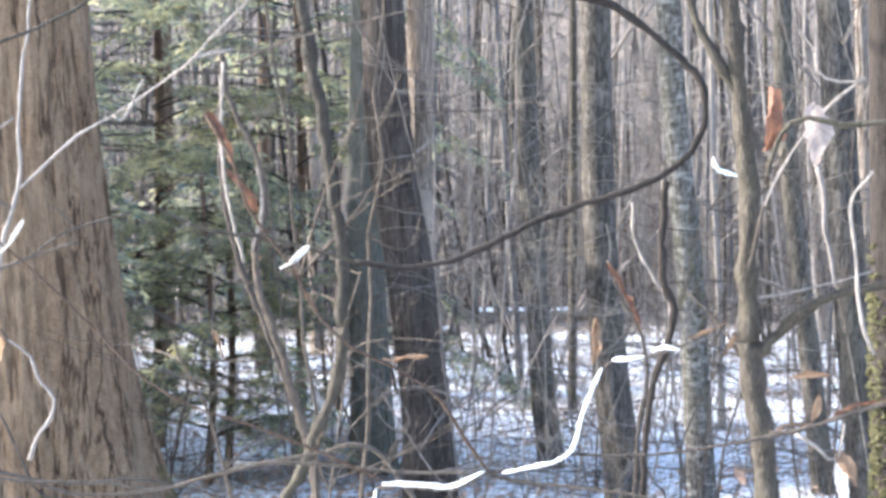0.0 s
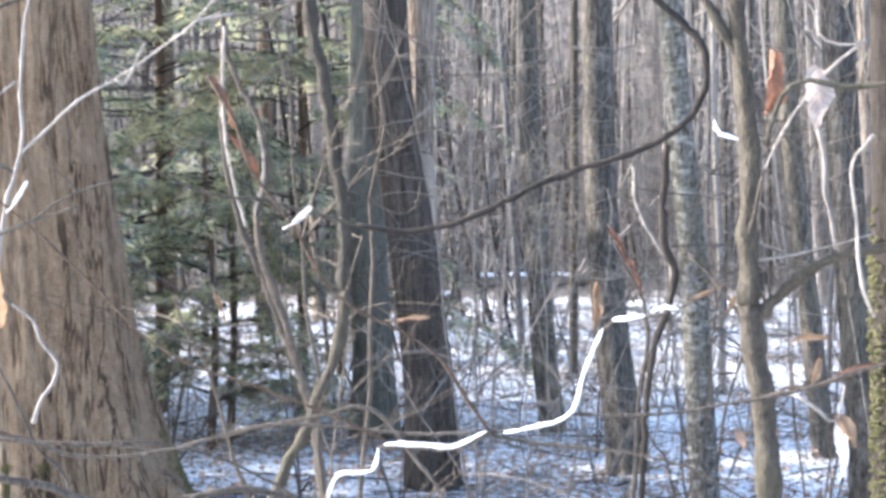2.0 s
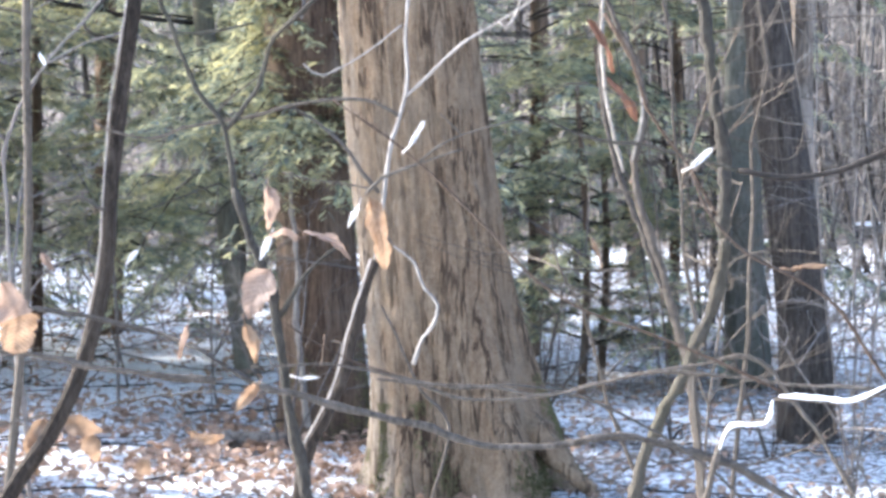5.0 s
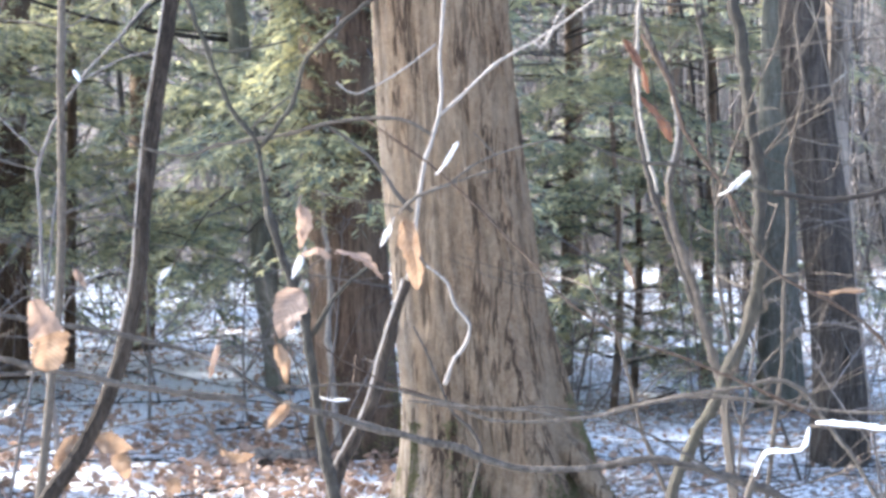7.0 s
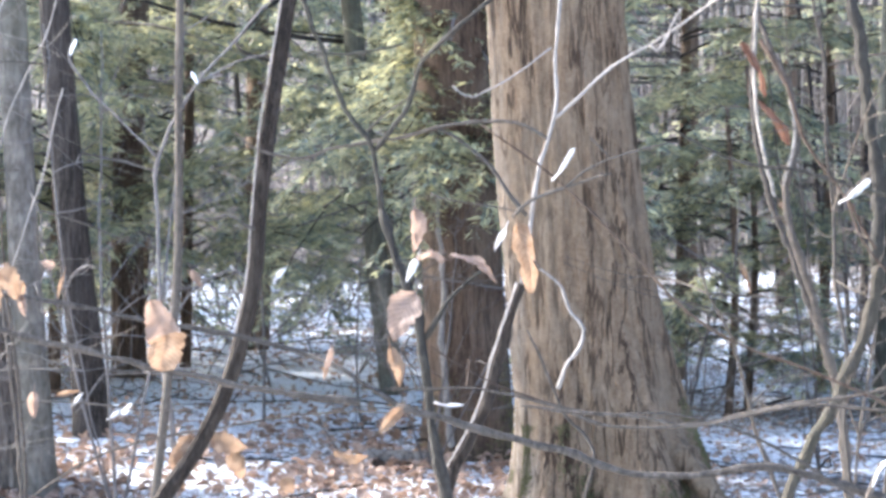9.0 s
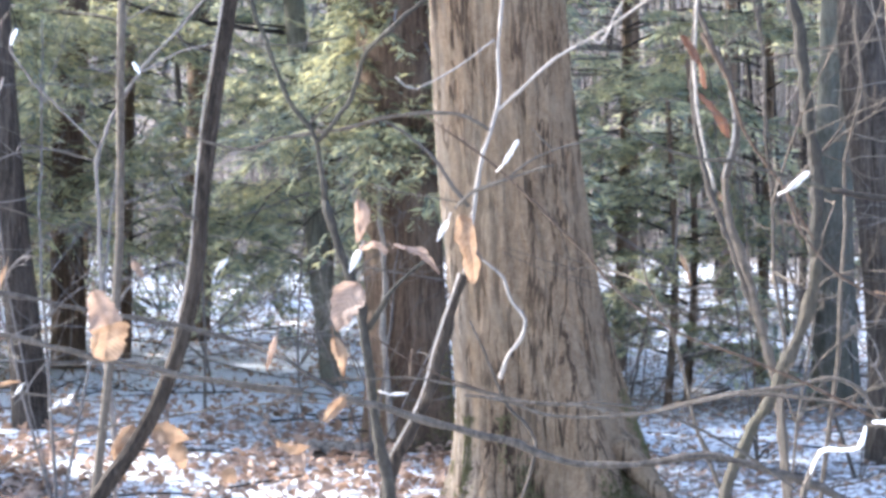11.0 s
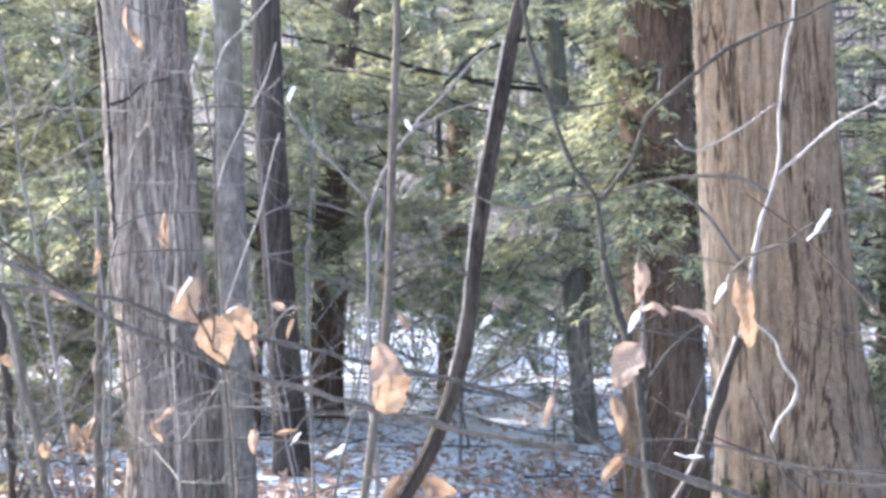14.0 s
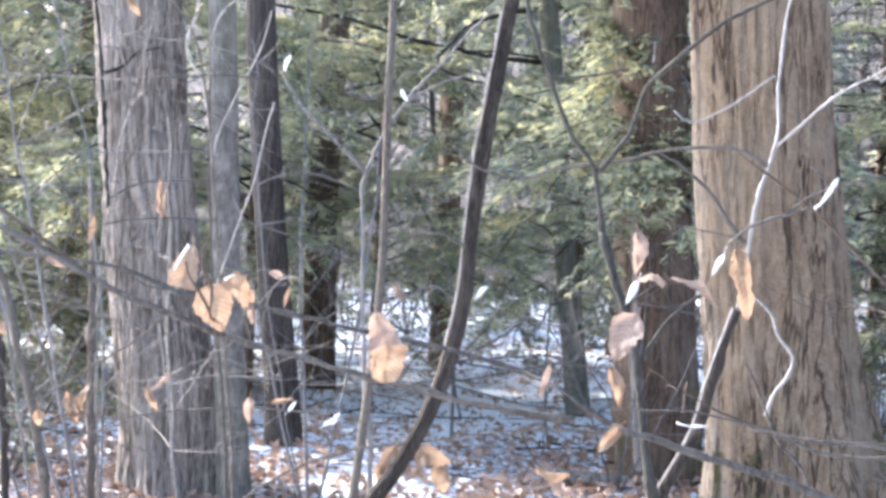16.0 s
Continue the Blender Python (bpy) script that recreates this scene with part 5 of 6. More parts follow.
s14 = thing("sapling", tuple(to_ground(p)[-1]), "thin dark sapling against bright sky", "sapling", "saplings")
limb(s14, to_ground(p), 0.0110, 0.0177, DARKBARK, "stem")
limb(s14, [(-2.879, 6.929, 2.293), (-2.8, 6.96, 2.222), (-2.701, 6.999, 2.146), (-2.62, 7.029, 2.067), (-2.582, 7.043, 1.96)], 0.0066, 0.0077, DARKBARK)
limb(s14, [(-2.556, 7.052, 1.809), (-2.375, 7.114, 1.879), (-2.211, 7.166, 1.949), (-2.105, 7.197, 2.022)], 0.0066, 0.0044, DARKBARK)
p = [(-2.238, 7.679, 1.538), (-2.228, 7.682, 1.234), (-2.227, 7.682, 0.907), (-2.215, 7.686, 0.486)]
s15 = thing("sapling", tuple(to_ground(p)[-1]), "straight thin brown sapling pole", "sapling", "saplings")
limb(s15, to_ground(p), 0.0141, 0.0212, TWIG, "stem")
limb(s15, [(-2.228, 7.682, 1.234), (-2.28, 7.667, 1.373), (-2.348, 7.647, 1.512), (-2.439, 7.619, 1.65)], 0.0071, 0.0035, TWIG)

# low beech sprout with hanging orange leaves
p = [(-0.051, 4.84, 0.916), (-0.193, 4.836, 0.926), (-0.306, 4.83, 0.921), (-0.53, 4.81, 0.89), (-0.738, 4.782, 0.857), (-0.901, 4.753, 0.791), (-0.995, 4.734, 0.726)]
s16 = thing("sapling", tuple(to_ground(p, 0.2)[-1]), "low beech sprout with hanging orange leaves", "sapling", "saplings")
limb(s16, to_ground(p, 0.2), 0.0028, 0.0064, TWIG, "stem")
for q, w, mat in (([(-0.557, 4.706, 0.877), (-0.467, 4.716, 0.848)], 34, LEAF), ([(-0.601, 4.701, 0.887), (-0.622, 4.698, 0.746)], 42, LEAF), ([(-0.631, 4.697, 0.857), (-0.639, 4.696, 0.788)], 26, LEAF), ([(-0.512, 4.712, 0.994), (-0.546, 4.708, 0.925)], 26, PALELEAF), ([(-0.508, 4.712, 0.841), (-0.476, 4.715, 0.771)], 30, LEAF),
                  ([(-0.258, 4.733, 0.841), (-0.172, 4.737, 0.826)], 24, LEAF), ([(-0.2, 4.736, 0.817), (-0.189, 4.737, 0.768)], 24, PALELEAF), ([(-0.767, 4.676, 0.936), (-0.743, 4.68, 0.967)], 10, WHITELEAF), ([(-0.387, 4.724, 0.77), (-0.355, 4.726, 0.735)], 28, LEAF)):
    leaf(s16, *q, w * 0.00105, mat, rng.uniform(0.05, 0.2), rng.uniform(0.3, 0.6), (rng.normal(0, 0.5), -1, rng.normal(0, 0.4)), label="hanging withered leaf")
limb(s16, [(-0.525, 4.76, 0.896), (-0.532, 4.76, 0.877), (-0.563, 4.756, 0.869)], 0.003, 0.002, TWIG, "twig")
limb(s16, [(-0.607, 4.75, 0.883), (-0.621, 4.749, 0.864)], 0.003, 0.002, TWIG, "twig")
limb(s16, [(-0.303, 4.78, 0.927), (-0.275, 4.782, 0.874), (-0.247, 4.784, 0.831)], 0.003, 0.002, TWIG, "twig")

# withered leaves and twigs of the east side
p = [(2.287, 6.064, 1.444), (2.328, 6.049, 1.31), (2.377, 6.03, 1.214), (2.402, 6.021, 1.061), (2.373, 6.032, 0.871), (2.351, 6.04, 0.527)]
s17 = thing("sapling", tuple(to_ground(p)[-1]), "thin sapling with rust-brown withered leaves", "sapling", "saplings")
limb(s17, to_ground(p), 0.0048, 0.0134, TWIG, "stem")
limb(s17, [(2.364, 6.035, 1.633), (2.373, 6.032, 1.5), (2.423, 6.012, 1.385), (2.474, 5.992, 1.289), (2.455, 6, 1.137), (2.409, 6.018, 0.985), (2.39, 6.025, 0.832)], 0.0057, 0.0077, PALETWIG)
leaf(s17, *[(2.247, 5.973, 1.43), (2.304, 5.952, 1.313)], 0.0170, REDLEAF, 0.1, 0.6, label="rusty withered leaf")
leaf(s17, *[(2.293, 5.955, 1.341), (2.349, 5.934, 1.209)], 0.0132, REDLEAF, 0.1, 0.6, label="rusty withered leaf")
leaf(s17, *[(2.21, 5.986, 1.248), (2.196, 5.992, 1.088)], 0.0245, LEAF, 0.1, 0.6, label="orange-brown withered leaf")
p = [(1.976, 3.463, 1.182), (1.905, 3.501, 1.164), (1.807, 3.552, 1.123), (1.735, 3.587, 1.112), (1.711, 3.598, 1.042), (1.702, 3.602, 0.902)]
s18 = thing("sapling", tuple(to_ground(p)[-1]), "low sprout with long rusty leaves", "sapling", "saplings")
limb(s18, to_ground(p), 0.0041, 0.0071, RUST, "stem")
leaf(s18, *[(1.757, 3.577, 1.216), (1.828, 3.541, 1.223)], 0.0071, LEAF, 0.03, 0.6, (0, -0.6, 1), label="orange leaf edge on")
leaf(s18, *[(1.837, 3.537, 1.144), (1.909, 3.499, 1.168)], 0.0106, REDLEAF, 0.03, 0.6, (0, -0.6, 1), label="rusty leaf edge on")
leaf(s18, *[(1.807, 3.552, 1.181), (1.791, 3.56, 1.123)], 0.0106, LEAF, 0.1, 0.5, label="orange leaf")
leaf(s18, *[(1.651, 3.626, 1.03), (1.669, 3.617, 0.992)], 0.0141, PALELEAF, 0.1, 0.5, label="tan leaf")
limb(s18, [(1.711, 3.598, 1.042), (1.682, 3.611, 1.024), (1.653, 3.625, 1.032)], 0.003, 0.002, TWIG, "twig")
limb(s18, [(1.776, 3.567, 1.121), (1.807, 3.552, 1.181)], 0.003, 0.002, TWIG, "twig")
limb(s18, [(1.761, 3.575, 1.112), (1.757, 3.577, 1.214)], 0.003, 0.002, TWIG, "twig")
limb(s9, [(1.125, 2.327, 1.575), (1.135, 2.322, 1.624), (1.147, 2.316, 1.65), (1.174, 2.303, 1.66), (1.213, 2.284, 1.651), (1.251, 2.263, 1.654), (1.296, 2.239, 1.656)], 0.0046, 0.0038, SMOOTH, "twig")

# ---- undergrowth shrubs, bare ----
def shrub(x, y, height, spread, label, stems=3, twigs=9, material=None):
    b = np.array([x, y, gz(x, y) - 0.05])
    t = thing("shrub", tuple(b), label, "shrub", "bare shrubs")
    for _ in range(stems):
        top = b + np.array([rng.normal(0, spread), rng.normal(0, spread), height * rng.uniform(0.6, 1.1)])
        mid = (b + top) / 2 + rng.normal(0, 0.09, 3)
        path = smooth_path([b, mid, top], 14)
        path = path + rng.normal(0, 0.012, path.shape) * np.linspace(0, 1, 14)[:, None]
        r = rng.uniform(0.004, 0.01)
        part("stem", tube(path, np.linspace(r, 0.003, 14), 6), material or TWIG, t)
        for _ in range(twigs):
            s = path[rng.integers(3, 14)]
            L = rng.uniform(0.15, 0.7)
            d = unit(np.array([rng.normal(0, 1), rng.normal(0, 0.8), rng.uniform(-0.2, 0.8)]))
            e = s + d * L
            q = bent(s[None], ((s + e) / 2 + rng.normal(0, 0.04, 3))[None], e[None], 7)
            geo = [tubes(q, np.linspace(0.0036, 0.0012, 7)[None] * rng.uniform(0.6, 1.2), 4)]
            s2 = q[0, rng.integers(2, 6, 4)]
            e2 = s2 + (d + rng.normal(0, 0.6, (4, 3))) * L * rng.uniform(0.2, 0.5, (4, 1))
            geo.append(tubes(bent(s2, (s2 + e2) / 2 + rng.normal(0, 0.012, s2.shape), e2, 5), np.linspace(0.0019, 0.0009, 5)[None] * np.ones((4, 1)), 3))
            part("branch", stacked(geo), material or TWIG, t)


for k in range(10):
    az, d = rng.uniform(-0.36, 0.5), rng.uniform(5.2, 10.5)
    if -0.05 < az < 0.16:
        d = rng.uniform(10, 13)
    shrub(d * math.sin(az), d * math.cos(az), rng.uniform(1.0, 2.6), 0.28, "bare shrub with thin grey twigs" if k % 3 else "bare shrub with pale sunlit twigs", int(rng.integers(2, 5)), 9, TWIG if k % 3 else BRUSH)
for k in range(9):
    az, d = rng.uniform(0.17, 0.52), rng.uniform(8.5, 16)
    shrub(d * math.sin(az), d * math.cos(az), rng.uniform(1.4, 3.4), 0.3, "bare brown shrub with upright twigs", int(rng.integers(2, 4)), 9, BRUSH if k % 2 else TWIG)

for k in range(6):
    az, d = rng.uniform(-0.43, -0.32), rng.uniform(7, 11)
    shrub(d * math.sin(az), d * math.cos(az), rng.uniform(0.8, 2.0), 0.35, "bare shrub with pale sunlit twigs", int(rng.integers(2, 4)), 9, PALETWIG if k % 2 else TWIG)

for k in range(4):
    az, d = rng.uniform(-0.34, -0.16), rng.uniform(5.6, 9.0)
    shrub(d * math.sin(az), d * math.cos(az), rng.uniform(1.8, 3.0), 0.35, "bare shrub with thin pale twigs", int(rng.integers(2, 4)), 11, BRUSH if k % 2 else TANTWIG)
for k in range(4):
    az, d = rng.uniform(0.19, 0.42), rng.uniform(11.0, 16.0)
    shrub(d * math.sin(az), d * math.cos(az), rng.uniform(1.2, 2.4), 0.35, "bare shrub with thin brown twigs", int(rng.integers(2, 4)), 10, BROWNBARK if k % 2 else TANTWIG)

# ---- hemlocks ----
def needles(start, way, length, spacing, size):
    """Flat two-ranked needle shoots along many twigs at once: twigs as arrays of start, direction, length."""
    out = []
    side0 = unit(np.cross(way, np.array([0, 0, 1.0])) + rng.normal(0, 0.12, way.shape))
    top = int(np.ceil(length.max() / spacing))
    for k in range(top):
        u = k * spacing
        ok = length > u
        if not ok.any():
            continue
        taper = np.clip(1.15 - u / length[ok], 0.25, 1)[:, None]
        p = start[ok] + way[ok] * u + np.array([0, 0, -1.0]) * (u * u * 0.35)[..., None] if np.ndim(u) else start[ok] + way[ok] * u + np.array([0, 0, -0.35 * u * u])
        for s in (-1, 1):
            d = unit(side0[ok] * s * 0.9 + way[ok] * 0.75 + rng.normal(0, 0.22, p.shape))
            L = size * taper * rng.uniform(0.7, 1.25, (len(p), 1))
            wv = unit(np.cross(d, np.array([0, 0, 1.0])) + rng.normal(0, 0.35, p.shape)) * L * 0.17
            tip = p + d * L + np.array([0, 0, -0.12]) * L
            mid = p + d * L * 0.45
            out.append(np.stack([p, mid + wv, tip, mid - wv], 1))
    return np.concatenate(out)


def hemlock(x, y, height, reach, label, density=1.0, low=0.5, r0=0.12, bare=0, dense_top=3.7, top_gap=0.36, free=0.55, spread=0.8):
    far_gap = 0.09 if dense_top else 0.15
    z0 = gz(x, y)
    t = thing("hemlock_tree", (x, y, z0 - 0.1), label, "hemlock", "hemlocks")
    path = smooth_path([(x, y, z0 - 0.1), (x + 0.05, y, z0 + height * 0.4), (x, y + 0.05, z0 + height)], 24)
    part("trunk", tube(path, np.linspace(r0, 0.015, 24), 12, 0.1), REDBARK, t)
    leafy = []
    z = low
    while z < height - 0.2:
        u = z / height
        near = z < dense_top
        z += (0.085 if near else top_gap) / density * rng.uniform(0.6, 1.4)
        az = rng.uniform(0, 2 * math.pi) if rng.random() < free else math.atan2(-y, -x) + rng.normal(0, spread)
        L = reach * (1 - 0.72 * u) * rng.uniform(0.6, 1.15)
        d = np.array([math.cos(az), math.sin(az), 0])
        o = np.array([x, y, z0 + z])
        rise = rng.uniform(-0.02, 0.2)
        n = 9
        bp = bent(o[None], (o + d * L * 0.5 + np.array([0, 0, rise * L * 0.6]))[None], (o + d * L + np.array([0, 0, (rise - 0.3) * L]))[None], n)[0]
        bp = bp + rng.normal(0, 0.015, bp.shape) * np.linspace(0, 1, n)[:, None]
        part("bough", tubes(bp[None], np.linspace(0.004 + 0.009 * L / reach, 0.0015, n)[None], 5), DARKBARK, t)
        m = int(L / (0.062 if near else 0.15))
        k = rng.uniform(0.1, 1.0, m)
        i = np.clip((k * (n - 1)).astype(int), 0, n - 2)
        fr = (k * (n - 1) - i)[:, None]
        start = bp[i] * (1 - fr) + bp[i + 1] * fr
        along = unit(bp[i + 1] - bp[i])
        sgn = np.where(rng.random(m) < 0.5, -1, 1)[:, None]
        side = unit(np.cross(along, np.array([0, 0, 1.0]))) * sgn
        way = unit(side * rng.uniform(0.5, 1.0, (m, 1)) + along * 0.75 + np.array([0, 0, 1.0]) * rng.normal(-0.12, 0.18, (m, 1)))
        ln = (1.05 - k) * L * 0.3 * rng.uniform(0.6, 1.2, m) + 0.13
        leafy.append(needles(start, way, ln, 0.036 if near else far_gap, 0.085 if near else far_gap * 1.45))
        m2 = int(m * 2.1) if near else m
        j = rng.integers(0, m, m2)
        s2 = start[j] + way[j] * (ln[j] * rng.uniform(0.2, 0.9, m2))[:, None] - np.array([0, 0, 0.015])
        w2 = unit(way[j] + rng.normal(0, 0.6, (m2, 3)) * np.array([1, 1, 0.4]))
        leafy.append(needles(s2, w2, ln[j] * 0.5, 0.038 if near else far_gap * 1.1, 0.078 if near else far_gap * 1.35))
    q = np.concatenate(leafy)
    part("crown", (q.reshape(-1, 3), np.arange(len(q) * 4).reshape(-1, 4)), NEEDLE, t, "flat sprays of dark and sunlit green needles")
    for _ in range(bare or (18 if height > 4 and dense_top else 0)):
        az = rng.uniform(2.2, 5.2) if bare else math.atan2(-y, -x) + rng.normal(0, 1.0)
        z = rng.uniform(1.1, 3.4)
        L = rng.uniform(0.8, 2.0)
        o = np.array([x, y, z0 + z])
        d = np.array([math.cos(az), math.sin(az), 0])
        e = o + d * L + np.array([0, 0, rng.uniform(-0.5, -0.05)])
        limb(t, [o, (o + e) / 2 + np.array([0, 0, 0.1]), e], 0.012, 0.003, DARKBARK if rng.random() < 0.3 else BRUSH, "dead_bough", 5, step=0.08)
    return t


hemlock(-5.15, 14.1, 6.0, 3.3, "old hemlock with sunlit drooping sprays", 0.6, 0.25)
hemlock(-4.55, 15.5, 6.6, 3.5, "broad hemlock behind the shaggy trunk", 0.6, 0.35, 0.12)
hemlock(-1.69, 17.4, 10.5, 3.3, "tall hemlock deeper in the wood", 0.7, 2.0, 0.13, top_gap=0.15)
hemlock(-7.2, 16.8, 6.2, 3.3, "hemlock with sunlit drooping sprays", 0.65, 0.2, 0.08)
hemlock(-2.72, 13.45, 5.6, 3.2, "dense hemlock with yellow-green sprays", 0.8, 1.05, 0.05)
t = hemlock(-0.43, 14.3, 5.8, 3.2, "hemlock with layered flat boughs over snow", 0.65, 0.85, 0.05)
limb(t, [(-0.43, 14.3, 3.0)] + [(-1.178, 12.094, 2.506)] + [(-1.188, 11.579, 2.281), (-0.886, 11.606, 2.194), (-0.581, 11.626, 2.087), (-0.309, 11.636, 1.952)], 0.022, 0.006, DARKBARK, "dead_bough", step=0.04)
limb(t, [(-0.43, 14.3, 2.5), (-1.581, 12.54, 2.572), (-1.974, 12.483, 2.677), (-2.397, 12.408, 2.742), (-2.743, 12.336, 2.806)], 0.02, 0.008, DARKBARK, "dead_bough", step=0.04)
hemlock(0.1, 11.35, 4.3, 2.3, "hemlock with bright sprays over red-brown trunk", 2.2, 1.6, 0.04, free=0.1, spread=0.5)
hemlock(1.79, 14.532, 5.4, 3.2, "shaded hemlock with dead lower boughs", 0.6, 1.0, 0.055, 30)
hemlock(2.75, 13.9, 5.4, 2.7, "shaded hemlock with thin lower boughs", 0.6, 0.8, 0.045, 12)
hemlock(-6.172, 15.842, 5, 2.7, "hemlock thin against the bright sky", 0.85, 0.2, 0.09)
hemlock(-2.9, 18.6, 4.2, 2.0, "young bushy hemlock over snow", 0.8, 0.3, 0.04)
hemlock(1.84, 12.354, 2.0, 1.2, "young bushy hemlock over snow", 0.8, 0.15, 0.03)
hemlock(2.04, 12.814, 2.3, 1.3, "young bushy hemlock over snow", 0.8, 0.15, 0.03)
hemlock(-0.2, 19.4, 3.4, 1.7, "young bushy hemlock over snow", 0.8, 0.3, 0.035)
hemlock(-2.1, 15.7, 6.4, 3.0, "hemlock with thin layered sprays", 0.6, 0.45, 0.05)
hemlock(-3.92, 10.28, 1.7, 1.2, "young bushy hemlock over snow", 0.8, 0.1, 0.03)
hemlock(-4.75, 11.9, 2.4, 1.5, "young bushy hemlock over snow", 0.8, 0.1, 0.03)
hemlock(-4.9, 12.85, 2.0, 1.3, "young bushy hemlock over snow", 0.8, 0.1, 0.03)

# row towards the sun; two raised to 13 m, tops unseen, for shade
for x, y, h in ((-5.7, 19.7, 13.0), (-4.2, 23.5, 9.5), (-8.2, 22.0, 9.0), (-2.6, 26.0, 9.5), (-0.6, 28.5, 8.0), (-7.2, 27.5, 10.0), (-6.3, 18.6, 13.0), (-8.0, 25.0, 9.0), (-9.2, 31.0, 11.0), (2.6, 20.5, 8.0), (4.2, 23.5, 8.5)):
    hemlock(x, y, h, 3.2, "tall hemlock deep in the wood", 1.3, 1.4, 0.12, dense_top=0)

# hemlocks added left of the view to shade trunks, hemlocks and snow
for x, y, h, low in ((-9.0, 13.0, 13.5, 5.4), (-9.6, 15.4, 14.0, 5.2), (-8.6, 20.2, 14.0, 5.0), (-11.8, 19.5, 15.0, 4.0), (-13.0, 24.5, 16.5, 3.5), (-14.6, 30.5, 17.0, 3.0), (-17.5, 36.5, 18.5, 3.0), (-20.0, 43.0, 19.0, 3.0), (-17.0, 29.0, 18.0, 5.0)):
    hemlock(x, y, h, 4.4, "tall hemlock added west of the view for shade", 1.7 if y < 21 else 1.2, low, 0.16, dense_top=0)

# ---- the bare wood behind ----
def wood(x, y, r, h, g, count, reach, sides=9):
    """Bare trees at many places at once: the trunks and the crowns."""
    m = len(x)
    b = np.stack([x, y, ground_z(x, y) - 0.15], 1)
    top = b + np.concatenate([g.normal(0, 0.55, (m, 2)), h[:, None]], 1)
    path = bent(b, (b + top) / 2 + g.normal(0, 0.14, (m, 3)), top, 10)
    trunks = tubes(path, r[:, None] * np.linspace(1, 0.25, 10)[None], sides)
    k = np.repeat(np.arange(m), count)
    u = g.uniform(0.06, 0.98, len(k))
    i = np.clip((u * 9).astype(int), 0, 8)
    fr = (u * 9 - i)[:, None]
    o = path[k, i] * (1 - fr) + path[k, i + 1] * fr
    az = g.uniform(0, 2 * math.pi, len(k))
    L = (reach * (1.15 - 0.7 * u) * g.uniform(0.3, 1.1, len(k)))[:, None]
    d = np.stack([np.cos(az), np.sin(az), g.uniform(0.1, 1.4, len(k))], 1)
    e = o + (d + g.normal(0, 0.15, d.shape)) * L
    limbs = tubes(bent(o, (o + e) / 2 + g.normal(0, 0.08, o.shape), e, 5), (r[k] * 0.3 * (1 - u) + 0.006)[:, None] * np.linspace(1, 0.3, 5)[None], 4)
    j = np.repeat(np.arange(len(k)), 2)
    s = o[j] + (e - o)[j] * g.uniform(0.25, 0.95, (len(j), 1))
    w = s + (d[j] + g.normal(0, 0.7, (len(j), 3))) * L[j] * g.uniform(0.15, 0.4, (len(j), 1))
    twigs = tubes(bent(s, (s + w) / 2 + g.normal(0, 0.03, s.shape), w, 3), np.linspace(0.006, 0.002, 3)[None] * np.ones((len(j), 1)), 3)
    return b, trunks, stacked([limbs, twigs])


seed = 100
for r_in, r_out, count, ra, rb in [(16, 24, 20, 0.03, 0.1), (24, 33, 30, 0.035, 0.12), (35, 56, 130, 0.05, 0.17)]:
    for _ in range(count):
        seed += 1
        g = np.random.default_rng(seed)
        az = g.uniform(-0.42, 0.62)
        if az < -0.3 and g.random() < 0.4:
            continue
        d = g.uniform(r_in, r_out)
        r = g.uniform(ra, rb) * g.choice([0.5, 0.7, 1.0])
        b, trunks, limbs = wood(np.array([d * math.sin(az)]), np.array([d * math.cos(az)]), np.array([r]), g.uniform(10, 17, 1), g, 18, 2.4)
        t = thing("tree", tuple(b[0]), "slim bare grey-brown forest tree" if r < 0.06 else "bare grey-brown forest tree with thin limbs", "tree", "trees of the bare wood")
        part("trunk", trunks, (FARBARK, GREYBARK, SMOOTH, FARBARK)[seed % 4], t)
        part("crown", limbs, BRUSH, t)

g = np.random.default_rng(5000)
az, d = g.uniform(-0.62, 0.78, 480), g.uniform(44, 110, 480)
ok = (az > -0.3) | (g.random(480) > 0.5)
az2, d2 = g.uniform(0.78, 2 * math.pi - 0.62, 260), g.uniform(9, 70, 260)
ok2 = ~((az2 > 4.3) & (az2 < 5.65) & (g.random(260) < 0.5)) & ~((az2 > 5.1) & (az2 < 5.6) & (d2 < 45))
az, d = np.r_[az[ok], az2[ok2]], np.r_[d[ok], d2[ok2]]
b, trunks, limbs = wood(d * np.sin(az), d * np.cos(az), g.uniform(0.04, 0.16, len(az)), g.uniform(11, 19, len(az)), g, 7, 2.6, 5)
woods = new("far_woods", quad_mesh("far_woods", stacked([trunks, limbs]), FARBARK))
tagged(woods, "bare winter trees filling the distance", "woods", "", "stuff")

# ---- thicket of thin stems and twigs ----
m = 4000
az, d = np.where(rng.random(m) < 0.3, rng.uniform(0.1, 0.62, m), rng.uniform(-0.42, 0.62, m)), 10 + 32 * rng.random(m) ** 0.9
d = np.where((az > 0.07) & (rng.random(m) < 0.94), 35 + 22 * rng.random(m), d)
ok = ~((az < 0.12) & (d < 20) & (rng.random(m) < 0.88))
az, d = az[ok], d[ok]
m = len(az)
x, y = d * np.sin(az), d * np.cos(az)
b = np.stack([x, y, ground_z(x, y) - 0.05], 1)
h = rng.uniform(0.5, 3.8, m) * np.clip(d / 24, 0.5, 1.1) * np.where((az > 0.07) & (d > 34), 1.9, np.where(az > 0.07, 0.55, 0.8))
top = b + np.stack([rng.normal(0, 0.3, m), rng.normal(0, 0.3, m), h], 1)
path = bent(b, (b + top) / 2 + rng.normal(0, 0.12, (m, 3)), top, 5)
